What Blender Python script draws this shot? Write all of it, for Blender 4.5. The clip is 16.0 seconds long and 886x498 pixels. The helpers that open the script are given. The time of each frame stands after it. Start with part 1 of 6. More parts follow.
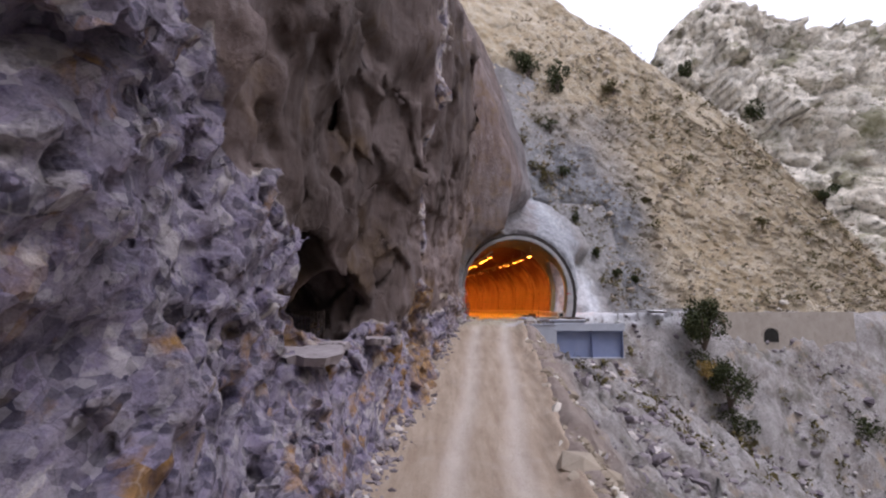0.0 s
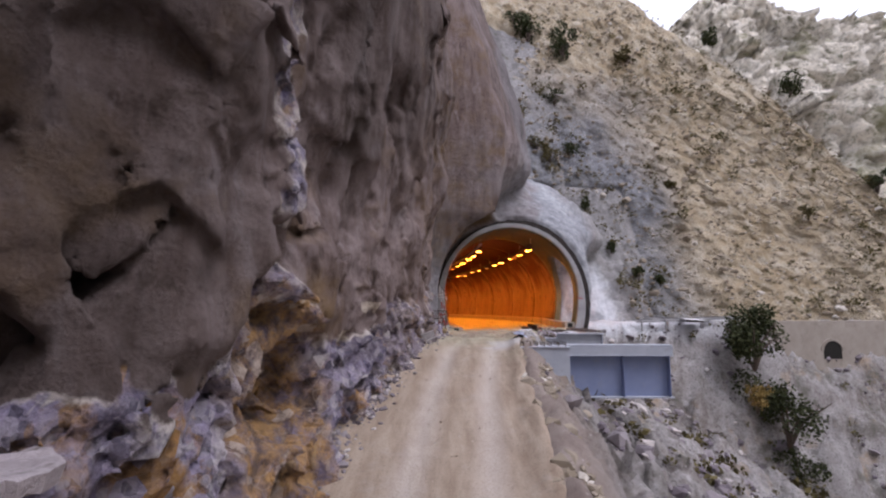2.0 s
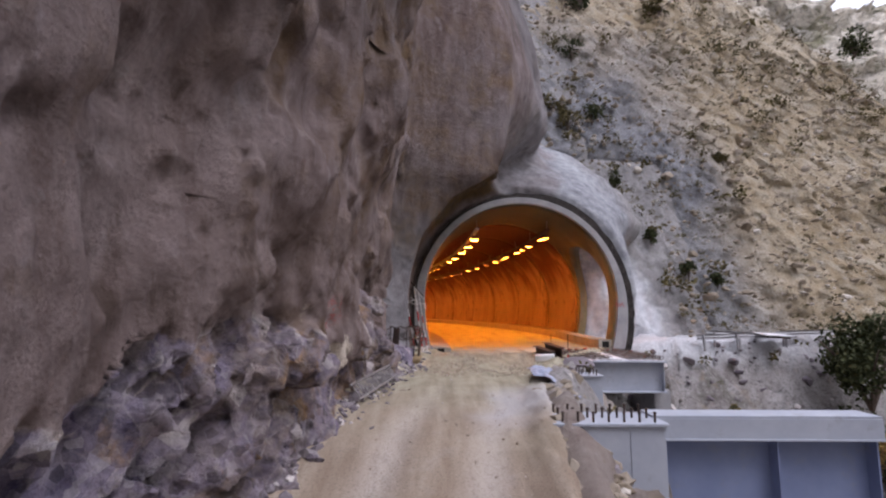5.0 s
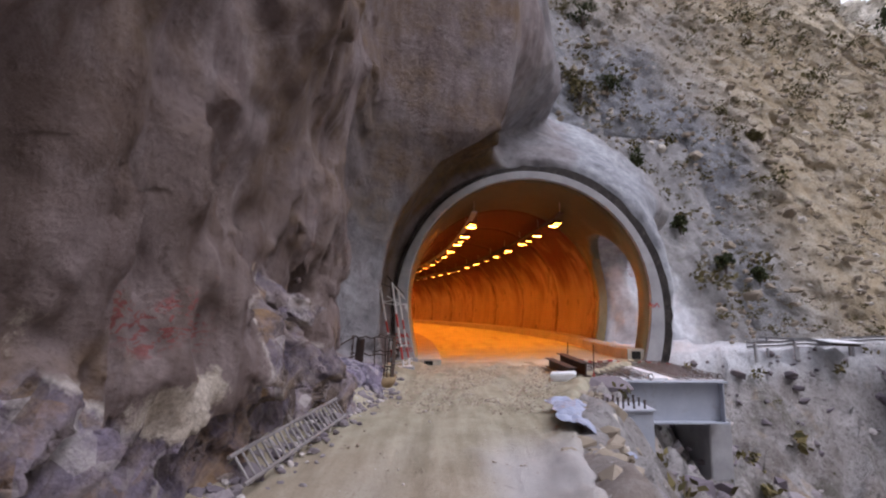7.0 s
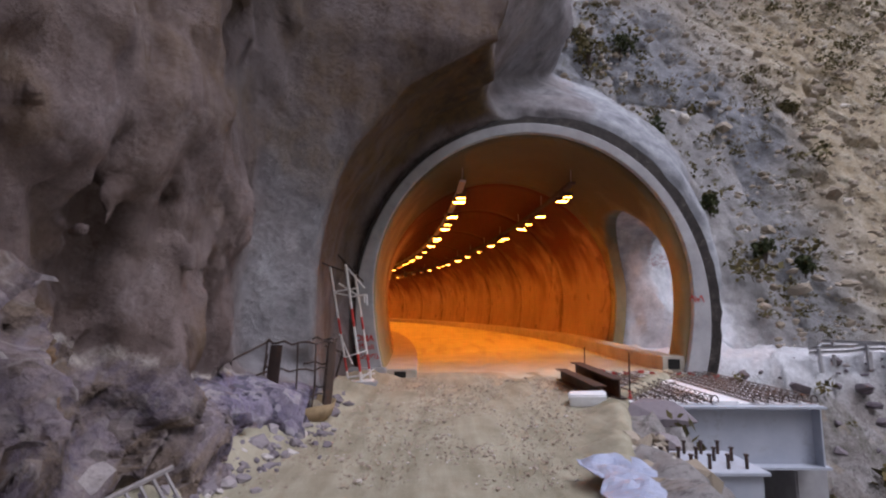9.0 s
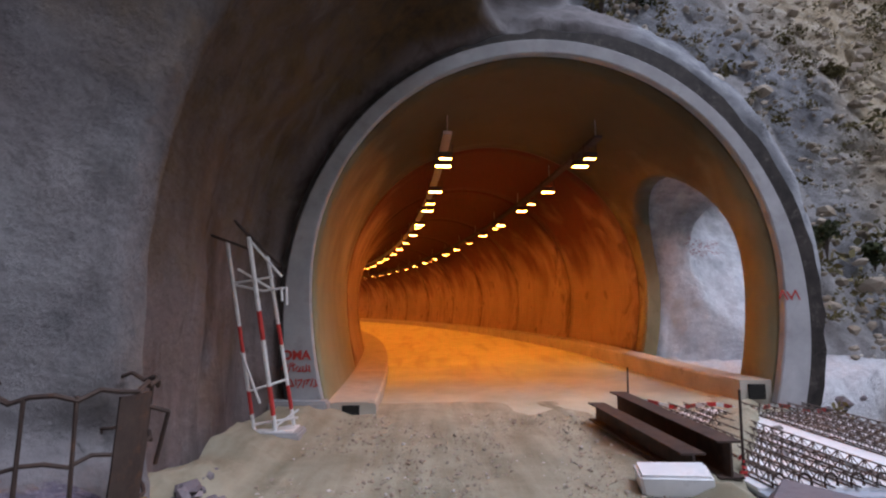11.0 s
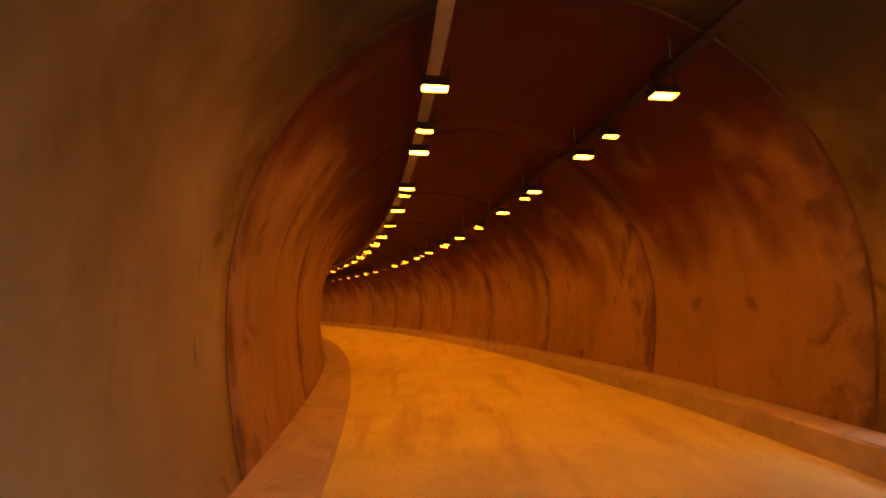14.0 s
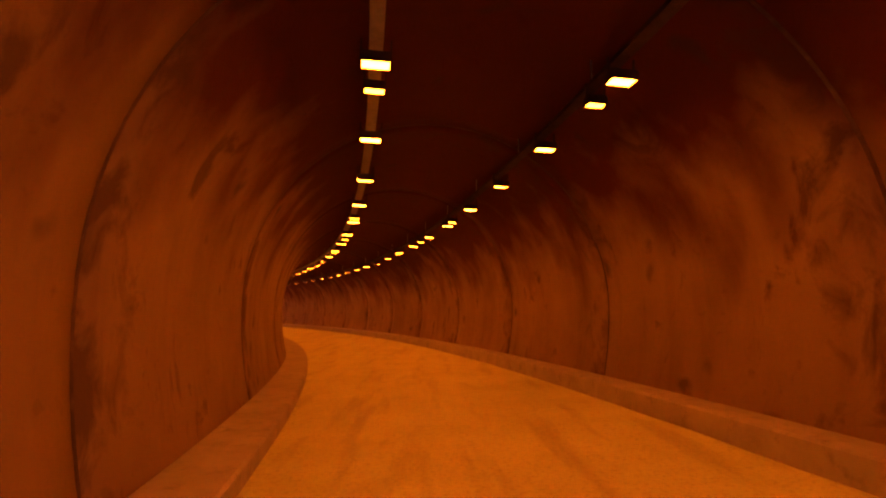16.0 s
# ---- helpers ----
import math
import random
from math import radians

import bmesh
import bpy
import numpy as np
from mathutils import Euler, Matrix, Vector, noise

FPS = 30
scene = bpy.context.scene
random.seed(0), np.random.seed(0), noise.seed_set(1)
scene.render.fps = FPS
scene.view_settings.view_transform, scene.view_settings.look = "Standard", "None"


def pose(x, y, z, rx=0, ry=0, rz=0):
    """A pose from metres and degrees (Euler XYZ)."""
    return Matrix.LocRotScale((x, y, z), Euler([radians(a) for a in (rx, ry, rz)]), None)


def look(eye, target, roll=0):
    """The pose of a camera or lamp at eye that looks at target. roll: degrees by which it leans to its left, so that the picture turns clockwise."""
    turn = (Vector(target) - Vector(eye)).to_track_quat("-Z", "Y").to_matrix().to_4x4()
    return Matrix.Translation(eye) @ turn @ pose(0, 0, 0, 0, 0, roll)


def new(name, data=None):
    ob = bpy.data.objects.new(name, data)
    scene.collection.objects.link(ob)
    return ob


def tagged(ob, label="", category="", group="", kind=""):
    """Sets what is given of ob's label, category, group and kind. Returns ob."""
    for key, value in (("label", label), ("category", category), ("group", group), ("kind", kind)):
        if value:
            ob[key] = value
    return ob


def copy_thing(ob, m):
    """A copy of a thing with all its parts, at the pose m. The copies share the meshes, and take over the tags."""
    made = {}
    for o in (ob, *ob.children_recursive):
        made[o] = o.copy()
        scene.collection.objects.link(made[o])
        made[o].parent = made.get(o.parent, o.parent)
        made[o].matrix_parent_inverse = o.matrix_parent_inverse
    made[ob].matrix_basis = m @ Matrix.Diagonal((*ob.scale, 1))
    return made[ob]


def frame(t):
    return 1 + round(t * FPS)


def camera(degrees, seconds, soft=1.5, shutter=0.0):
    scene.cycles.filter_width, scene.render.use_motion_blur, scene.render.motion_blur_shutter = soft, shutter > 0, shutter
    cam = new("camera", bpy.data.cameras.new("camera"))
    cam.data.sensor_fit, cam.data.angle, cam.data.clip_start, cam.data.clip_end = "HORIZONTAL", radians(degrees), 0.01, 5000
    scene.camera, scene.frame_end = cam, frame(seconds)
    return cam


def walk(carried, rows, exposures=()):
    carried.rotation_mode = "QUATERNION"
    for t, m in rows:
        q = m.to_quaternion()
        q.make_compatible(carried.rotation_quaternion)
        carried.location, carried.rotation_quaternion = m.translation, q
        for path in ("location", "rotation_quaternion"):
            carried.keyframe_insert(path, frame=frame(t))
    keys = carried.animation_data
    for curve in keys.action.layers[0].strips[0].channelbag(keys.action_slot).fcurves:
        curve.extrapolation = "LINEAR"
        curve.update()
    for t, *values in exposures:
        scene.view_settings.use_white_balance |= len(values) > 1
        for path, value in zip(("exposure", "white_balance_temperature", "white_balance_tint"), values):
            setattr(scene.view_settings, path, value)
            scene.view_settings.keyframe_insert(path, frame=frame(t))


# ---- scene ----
cam = camera(84.1, 16.0, soft=2.2)
METRES, EYE, TILT, LEAN, TURN = 53.0, 1.0, 7.0, 0.0, 0.0
ROWS = [
    (0.0, 0.0, 0.0, 0.0, 0.0, 0.0, -0.0),
    (0.5, 0.0101, 0.0569, -0.005, 0.02, 0.03, -0.02),
    (1.0, 0.0187, 0.1059, -0.0098, -0.05, 0.06, -0.04),
    (1.5, 0.0275, 0.1538, -0.0125, -0.04, 0.11, -0.06),
    (2.0, 0.0349, 0.197, -0.0142, -0.04, 0.13, -0.11),
    (2.5, 0.0391, 0.2372, -0.0164, 0.01, 0.17, -0.15),
    (3.0, 0.041, 0.2732, -0.018, 0.02, 0.23, -0.19),
    (3.5, 0.0432, 0.3092, -0.0214, 0.01, 0.26, -0.25),
    (4.0, 0.0474, 0.3433, -0.0242, -0.04, 0.25, -0.25),
    (6.5, 0.0636, 0.4762, -0.0355, 0.23, 0.17, -0.12),
    (7.0, 0.0653, 0.4983, -0.0383, 0.2, 0.19, -0.1),
    (7.5, 0.0673, 0.5215, -0.0411, 0.04, 0.2, -0.18),
    (8.0, 0.0699, 0.5436, -0.0455, -0.07, 0.19, -0.25),
    (8.5, 0.0726, 0.5659, -0.0497, -0.21, 0.18, -0.28),
    (11.0, 0.0819, 0.6805, -0.0625, -1.64, 0.12, -0.4),
    (11.5, 0.0833, 0.7054, -0.0652, -1.86, 0.13, -0.41),
    (12.0, 0.0837, 0.7315, -0.0667, -2.1, 0.12, -0.46),
    (12.5, 0.083, 0.7593, -0.0686, -2.27, 0.19, -0.51),
    (13.0, 0.0836, 0.7868, -0.0709, -2.3, 0.19, -0.51),
    (13.5, 0.0838, 0.8167, -0.0737, -2.4, 0.29, -0.77),
    (14.0, 0.0827, 0.8494, -0.0753, -2.33, 0.27, -0.65),
    (14.5, 0.0828, 0.8869, -0.0802, -2.38, 0.39, -0.7),
    (15.0, 0.0871, 0.9229, -0.0857, -2.26, 0.49, -0.9),
    (15.5, 0.0879, 0.9629, -0.0908, -2.16, 0.65, -1.17),
    (16.0, 0.0895, 0.9889, -0.0946, -1.79, 0.8, -1.2),
]
walk(cam, [(t, pose(0, 0, EYE, TILT, LEAN, TURN) @ pose(METRES * x, METRES * y, METRES * z, 90 + pitch, roll, yaw)) for t, x, y, z, yaw, pitch, roll in ROWS],
     exposures=[(0.0, 0.66, 5750, 20), (8.5, 0.62, 5650, 20), (11.0, 0.45, 5300, 17), (12.0, 0.42, 5200, 15), (12.5, 0.30, 5100, 12), (13.4, 0.12, 5600, 14), (14.2, -0.04, 7400, 30), (15.3, -0.30, 7800, 58), (16.0, -0.52, 7900, 78)])

TAU = 2 * math.pi

# ---------- world and light ----------
world = bpy.data.worlds.new("world")
scene.world = world
world.use_nodes = True
wn = world.node_tree
sky = wn.nodes.new("ShaderNodeTexSky")
sky.sky_type, sky.sun_disc = "NISHITA", False
sky.sun_elevation, sky.sun_rotation = radians(59), radians(127)
sky.air_density, sky.dust_density, sky.ozone_density = 1.0, 3.0, 1.0
haze = wn.nodes.new("ShaderNodeMix")   # thin bright cloud over the sky
haze.data_type = "RGBA"
haze.inputs[0].default_value = 0.72
haze.inputs[7].default_value = (7.3, 7.05, 6.8, 1)
wn.links.new(sky.outputs[0], haze.inputs[6])
wn.links.new(haze.outputs[2], wn.nodes["Background"].inputs["Color"])
wn.nodes["Background"].inputs["Strength"].default_value = 0.15
sun = new("sun", bpy.data.lights.new("sun", "SUN"))
sun.data.energy, sun.data.angle, sun.data.color = 1.05, radians(30), (1.0, 0.94, 0.86)
# high light from the valley side, a little from behind
sun.matrix_world = look((34, -26, 72), (0, 0, 0))


# ---------- node materials ----------
class Mat:
    def __init__(self, name, rough=0.85, metal=0.0, spec=0.3):
        self.m = bpy.data.materials.new(name)
        self.m.use_nodes = True
        self.t = self.m.node_tree
        self.b = self.t.nodes["Principled BSDF"]
        self.b.inputs["Roughness"].default_value = rough
        self.b.inputs["Metallic"].default_value = metal
        self.b.inputs["Specular IOR Level"].default_value = spec
        self.co = self.t.nodes.new("ShaderNodeTexCoord").outputs["Object"]
        self.height = None

    def node(self, kind, **kw):
        n = self.t.nodes.new(kind)
        for k, v in kw.items():
            n.inputs[k].default_value = v
        return n

    def link(self, a, b):
        self.t.links.new(a, b)

    def stretch(self, sx, sy, sz):
        n = self.node("ShaderNodeMapping", Scale=(sx, sy, sz))
        self.link(self.co, n.inputs["Vector"])
        return n.outputs[0]

    def noise(self, scale, detail=6, rough=0.6, co=None, dist=0.0):
        n = self.node("ShaderNodeTexNoise", Scale=scale, Detail=detail, Roughness=rough, Distortion=dist)
        self.link(co or self.co, n.inputs["Vector"])
        return n.outputs["Fac"]

    def voronoi(self, scale, feature="F1", co=None, out="Distance"):
        n = self.node("ShaderNodeTexVoronoi", Scale=scale)
        n.feature = feature
        self.link(co or self.co, n.inputs["Vector"])
        return n.outputs[out]

    def ramp(self, fac, lo, hi, a=0.0, b=1.0):
        n = self.node("ShaderNodeMapRange")
        for k, v in zip((1, 2, 3, 4), (lo, hi, a, b)):
            n.inputs[k].default_value = v
        self.link(fac, n.inputs[0])
        return n.outputs[0]

    def math(self, op, a, b):
        n = self.t.nodes.new("ShaderNodeMath")
        n.operation = op
        for i, v in enumerate((a, b)):
            if isinstance(v, (int, float)):
                n.inputs[i].default_value = v
            else:
                self.link(v, n.inputs[i])
        return n.outputs[0]

    def mix(self, fac, a, b):
        n = self.t.nodes.new("ShaderNodeMix")
        n.data_type = "RGBA"
        for sock, v in ((n.inputs[0], fac), (n.inputs[6], a), (n.inputs[7], b)):
            if isinstance(v, tuple):
                sock.default_value = (*v, 1)
            elif isinstance(v, (int, float)):
                sock.default_value = v
            else:
                self.link(v, sock)
        return n.outputs[2]

    def attr(self, name):
        n = self.t.nodes.new("ShaderNodeAttribute")
        n.attribute_name = name
        return n.outputs["Fac"]

    def color(self, c):
        if isinstance(c, tuple):
            self.b.inputs["Base Color"].default_value = (*c, 1)
        else:
            self.link(c, self.b.inputs["Base Color"])
        return self

    def bump(self, fac, dist, strength=1.0):
        n = self.node("ShaderNodeBump", Strength=strength, Distance=dist)
        self.link(fac, n.inputs["Height"])
        if self.height is not None:
            self.link(self.height, n.inputs["Normal"])
        self.height = n.outputs[0]
        self.link(self.height, self.b.inputs["Normal"])
        return self


def mat_cliff():
    m = Mat("cliff_rock_and_shotcrete", 0.9, spec=0.25)
    shot = m.attr("shotcrete")
    big, mid, fine = m.noise(0.35, 5), m.noise(2.2, 8, 0.7), m.noise(14, 8, 0.75)
    plate = m.voronoi(3.2, co=m.mixed(0.3), out="Color")
    sep = m.t.nodes.new("ShaderNodeSeparateColor")
    m.link(plate, sep.inputs[0])
    rock = m.mix(m.ramp(sep.outputs[0], 0, 1), (0.055, 0.047, 0.098), (0.29, 0.25, 0.365))
    rock = m.mix(m.ramp(mid, 0.35, 0.68), rock, (0.34, 0.305, 0.36))
    rock = m.mix(m.ramp(fine, 0.30, 0.50, 0.6, 0.0), rock, (0.035, 0.032, 0.045))
    crack = m.voronoi(4.2, "DISTANCE_TO_EDGE", co=m.mixed(0.2))
    rock = m.mix(m.ramp(crack, 0.0, 0.02, 0.35, 0), rock, (0.022, 0.020, 0.028))
    fleck = m.mixed(0.2)
    chip = m.t.nodes.new("ShaderNodeSeparateColor")
    m.link(m.voronoi(8.5, co=fleck, out="Color"), chip.inputs[0])
    rock = m.mix(m.ramp(chip.outputs[0], 0.72, 0.95, 0, 0.6), rock, (0.42, 0.395, 0.42))
    rock = m.mix(m.ramp(chip.outputs[1], 0.70, 0.95, 0, 0.7), rock, (0.045, 0.042, 0.065))
    ochre = m.math("MULTIPLY", m.ramp(m.noise(0.8, 6, 0.65), 0.52, 0.64), m.ramp(sep.outputs[1], 0.30, 0.6))
    ochre = m.math("MAXIMUM", ochre, m.math("MULTIPLY", m.attr("ochre"), m.ramp(mid, 0.30, 0.55)))
    rock = m.mix(m.math("MULTIPLY", ochre, 0.85), rock, m.mix(m.ramp(mid, 0.35, 0.6), (0.10, 0.052, 0.016), (0.46, 0.25, 0.055)))
    bed = m.noise(1.0, 6, 0.6, m.bedding(0.7, 0.35, 2.4), 0.4)
    rock = m.mix(m.ramp(bed, 0.62, 0.70, 0, 0.5), rock, (0.38, 0.27, 0.13))
    rock = m.mix(m.ramp(bed, 0.40, 0.34, 0, 0.75), rock, (0.035, 0.028, 0.035))
    bed2 = m.noise(1.0, 5, 0.6, m.bedding(1.2, 0.5, 4.2), 0.5)
    rock = m.mix(m.ramp(bed2, 0.64, 0.70, 0, 0.65), rock, (0.58, 0.53, 0.47))
    rock = m.mix(m.math("MULTIPLY", m.attr("umber"), m.ramp(m.noise(1.0, 5, 0.6, m.bedding(0.8, 0.4, 3.0), 0.6), 0.42, 0.54, 1.0, 0.5)), rock, m.mix(m.ramp(mid, 0.38, 0.62), (0.065, 0.048, 0.042), (0.27, 0.205, 0.155)))
    vein = m.voronoi(1.9, "DISTANCE_TO_EDGE", co=m.mixed(0.7))
    vmask = m.math("MULTIPLY", m.ramp(vein, 0.0, 0.035, 1, 0), m.ramp(m.noise(1.3), 0.42, 0.6))
    rock = m.mix(m.math("MULTIPLY", vmask, 0.2), rock, (0.62, 0.58, 0.55))
    pale = m.math("MULTIPLY", m.ramp(sep.outputs[2], 0.86, 0.95), m.ramp(mid, 0.4, 0.55))
    rock = m.mix(m.math("MULTIPLY", pale, 0.5), rock, (0.60, 0.56, 0.54))
    conc = m.mix(m.ramp(big, 0.3, 0.7), (0.195, 0.150, 0.141), (0.295, 0.240, 0.233))
    streak = m.noise(1.0, 6, 0.6, m.stretch(2.2, 2.2, 0.35))
    conc = m.mix(m.ramp(streak, 0.42, 0.62, 0.0, 0.6), conc, (0.10, 0.066, 0.055))
    blot = m.noise(1.1, 7, 0.68, m.stretch(1.2, 1.2, 0.7), 0.7)
    conc = m.mix(m.ramp(blot, 0.57, 0.68, 0, 0.75), conc, (0.058, 0.038, 0.028))
    conc = m.mix(m.ramp(blot, 0.43, 0.33, 0, 0.6), conc, (0.34, 0.295, 0.30))
    conc = m.mix(m.ramp(m.noise(0.55, 5), 0.55, 0.70, 0, 0.6), conc, (0.21, 0.135, 0.06))
    conc = m.mix(m.ramp(mid, 0.60, 0.75, 0, 0.5), conc, (0.34, 0.32, 0.33))
    conc = m.mix(m.ramp(fine, 0.32, 0.50, 0.32, 0.0), conc, (0.07, 0.05, 0.045))
    conc = m.mix(m.attr("fresh"), conc, m.mix(m.ramp(mid, 0.35, 0.7), (0.19, 0.20, 0.225), (0.42, 0.43, 0.46)))
    scree = m.mix(m.ramp(mid, 0.35, 0.65), (0.215, 0.208, 0.212), (0.36, 0.352, 0.352))
    scree = m.mix(m.ramp(fine, 0.30, 0.48, 0.7, 0.0), scree, (0.09, 0.08, 0.06))
    tuft = m.math("MULTIPLY", m.ramp(m.noise(1.6, 5, 0.6), 0.58, 0.66), m.ramp(m.noise(0.22, 3), 0.40, 0.58))
    scree = m.mix(m.math("MULTIPLY", tuft, 0.7), scree, (0.10, 0.095, 0.04))
    conc = m.mix(m.attr("scree"), conc, scree)
    conc = m.mix(m.attr("pale"), conc, m.mix(m.ramp(mid, 0.3, 0.65), (0.42, 0.44, 0.48), (0.70, 0.72, 0.76)))
    conc = m.mix(m.math("MULTIPLY", m.attr("slate_shade"), 0.92), conc, (0.024, 0.017, 0.013))
    edge = m.math("ADD", shot, m.ramp(mid, 0.2, 0.8, -0.28, 0.28))
    conc = m.mix(m.math("MULTIPLY", m.attr("ochre"), m.ramp(mid, 0.38, 0.62, 0.12, 0.6)), conc, (0.17, 0.105, 0.035))
    body = m.mix(m.ramp(edge, 0.42, 0.58), rock, conc)
    # lime fringe where the spray thins out
    rim = m.math("MULTIPLY", m.ramp(edge, 0.30, 0.46), m.ramp(edge, 0.66, 0.50))
    rim = m.math("MULTIPLY", rim, m.ramp(m.noise(1.5, 6, 0.65), 0.48, 0.60, 0, 0.85))
    body = m.mix(rim, body, (0.60, 0.545, 0.50))
    scrawl = m.math("MULTIPLY", m.attr("scrawl"), m.ramp(m.noise(5.0, 3, 0.6, m.stretch(1, 1, 2.2), 1.5), 0.53, 0.57, 0, 0.75))
    body = m.mix(scrawl, body, (0.26, 0.06, 0.055))
    lime = m.ramp(m.math("ADD", m.attr("lime"), m.ramp(mid, 0.3, 0.7, -0.3, 0.3)), 0.45, 0.6, 0, 0.9)
    m.color(m.mix(lime, body, m.mix(m.ramp(fine, 0.35, 0.6), (0.36, 0.31, 0.25), (0.66, 0.59, 0.50))))
    m.bump(mid, 0.16, 0.9)
    m.bump(m.voronoi(5.5, "DISTANCE_TO_EDGE", co=m.mixed(0.4)), 0.04, 0.4)
    m.bump(fine, 0.04, 0.9)
    m.bump(m.noise(38, 4, 0.7), 0.012, 0.7)
    return m.m


def _mixed(self, amount):
    """Coordinates shaken by noise, for veins that do not run straight."""
    n = self.t.nodes.new("ShaderNodeTexNoise")
    n.inputs["Scale"].default_value = 1.1
    self.link(self.co, n.inputs["Vector"])
    v = self.t.nodes.new("ShaderNodeVectorMath")
    v.operation = "MULTIPLY_ADD"
    self.link(n.outputs["Color"], v.inputs[0])
    v.inputs[1].default_value = (amount,) * 3
    self.link(self.co, v.inputs[2])
    return v.outputs[0]


Mat.mixed = _mixed


def _bedding(self, sx, sy, sz):
    """Coordinates along rock beds that rise at 45 degrees towards the portal."""
    turn = self.node("ShaderNodeMapping", Rotation=(radians(-45), 0, 0))
    self.link(self.co, turn.inputs["Vector"])
    n = self.node("ShaderNodeMapping", Scale=(sx, sy, sz))
    self.link(turn.outputs[0], n.inputs["Vector"])
    return n.outputs[0]


Mat.bedding = _bedding


def mat_hill():
    m = Mat("dry_scree_hillside", 0.95, spec=0.15)
    big, mid, fine = m.noise(0.09, 5), m.noise(0.8, 8, 0.7), m.noise(5, 8, 0.8)
    c = m.mix(m.ramp(big, 0.35, 0.65), (0.37, 0.29, 0.18), (0.50, 0.425, 0.31))
    c = m.mix(m.ramp(mid, 0.45, 0.7), c, (0.57, 0.52, 0.43))
    c = m.mix(m.attr("grey"), c, m.mix(m.ramp(mid, 0.35, 0.65), (0.18, 0.185, 0.208), (0.33, 0.335, 0.355)))
    c = m.mix(m.ramp(fine, 0.32, 0.50, 0.8, 0.0), c, (0.08, 0.068, 0.045))
    tuft = m.math("MULTIPLY", m.ramp(m.noise(1.6, 5, 0.6), 0.60, 0.68), m.ramp(m.noise(0.22, 3), 0.42, 0.6))
    c = m.mix(m.math("MULTIPLY", tuft, 0.7), c, (0.10, 0.095, 0.04))
    c = m.mix(m.ramp(m.voronoi(2.6), 0.05, 0.13, 0.55, 0), c, (0.66, 0.63, 0.58))
    m.color(c)
    m.bump(mid, 0.45, 0.8)
    m.bump(fine, 0.12, 0.8)
    return m.m


def mat_ground():
    m = Mat("grey_rubble_slope", 0.95, spec=0.15)
    mid, fine = m.noise(0.9, 8, 0.7), m.noise(6, 8, 0.8)
    c = m.mix(m.ramp(m.noise(0.25, 5), 0.35, 0.65), (0.19, 0.165, 0.15), (0.33, 0.315, 0.315))
    c = m.mix(m.ramp(mid, 0.4, 0.7), c, (0.42, 0.405, 0.40))
    c = m.mix(m.ramp(fine, 0.34, 0.50, 0.8, 0.0), c, (0.06, 0.052, 0.048))
    c = m.mix(m.ramp(m.noise(0.35, 8, 0.75), 0.53, 0.62, 0, 0.6), c, (0.085, 0.08, 0.055))
    c = m.mix(m.ramp(m.noise(0.5, 5), 0.56, 0.7, 0, 0.6), c, (0.32, 0.225, 0.13))
    c = m.mix(m.attr("spoil"), c, m.mix(m.ramp(mid, 0.35, 0.65), (0.22, 0.175, 0.155), (0.33, 0.28, 0.25)))
    c = m.mix(m.ramp(m.voronoi(3.5), 0.05, 0.14, 0.5, 0), c, (0.58, 0.56, 0.54))
    c = m.mix(m.math("MULTIPLY", m.attr("chalk"), m.ramp(mid, 0.3, 0.5, 0.6, 1.0)), c, m.mix(m.ramp(fine, 0.35, 0.65), (0.46, 0.47, 0.50), (0.68, 0.69, 0.72)))
    m.color(c)
    m.bump(mid, 0.30, 0.8)
    m.bump(fine, 0.08, 0.8)
    return m.m


def mat_road():
    m = Mat("compacted_dirt_track", 0.95, spec=0.15)
    track = m.attr("rut")
    long = m.noise(1.4, 6, 0.6, m.stretch(2.4, 0.28, 1))
    mid, fine = m.noise(1.2, 8, 0.7), m.noise(22, 6, 0.8)
    c = m.mix(m.ramp(long, 0.36, 0.64), (0.29, 0.225, 0.17), (0.40, 0.33, 0.26))
    c = m.mix(m.math("MULTIPLY", track, m.ramp(mid, 0.2, 0.6, 0.6, 1.0)), c, (0.50, 0.445, 0.40))
    c = m.mix(m.ramp(mid, 0.56, 0.72, 0, 0.5), c, (0.42, 0.37, 0.33))
    c = m.mix(m.ramp(fine, 0.34, 0.50, 0.6, 0.0), c, (0.14, 0.11, 0.08))
    c = m.mix(m.attr("apron"), c, m.mix(m.ramp(m.math("ADD", m.math("MULTIPLY", mid, 0.5), m.math("MULTIPLY", long, 0.5)), 0.38, 0.60), (0.255, 0.235, 0.165), (0.42, 0.39, 0.295)))
    c = m.mix(m.attr("wash"), c, (0.52, 0.53, 0.58))
    c = m.mix(m.ramp(m.voronoi(8), 0.06, 0.14, 0.35, 0), c, (0.52, 0.47, 0.40))
    m.color(c)
    m.bump(long, 0.04, 0.6)
    m.bump(mid, 0.05, 0.6)
    m.bump(fine, 0.03, 0.9)
    return m.m


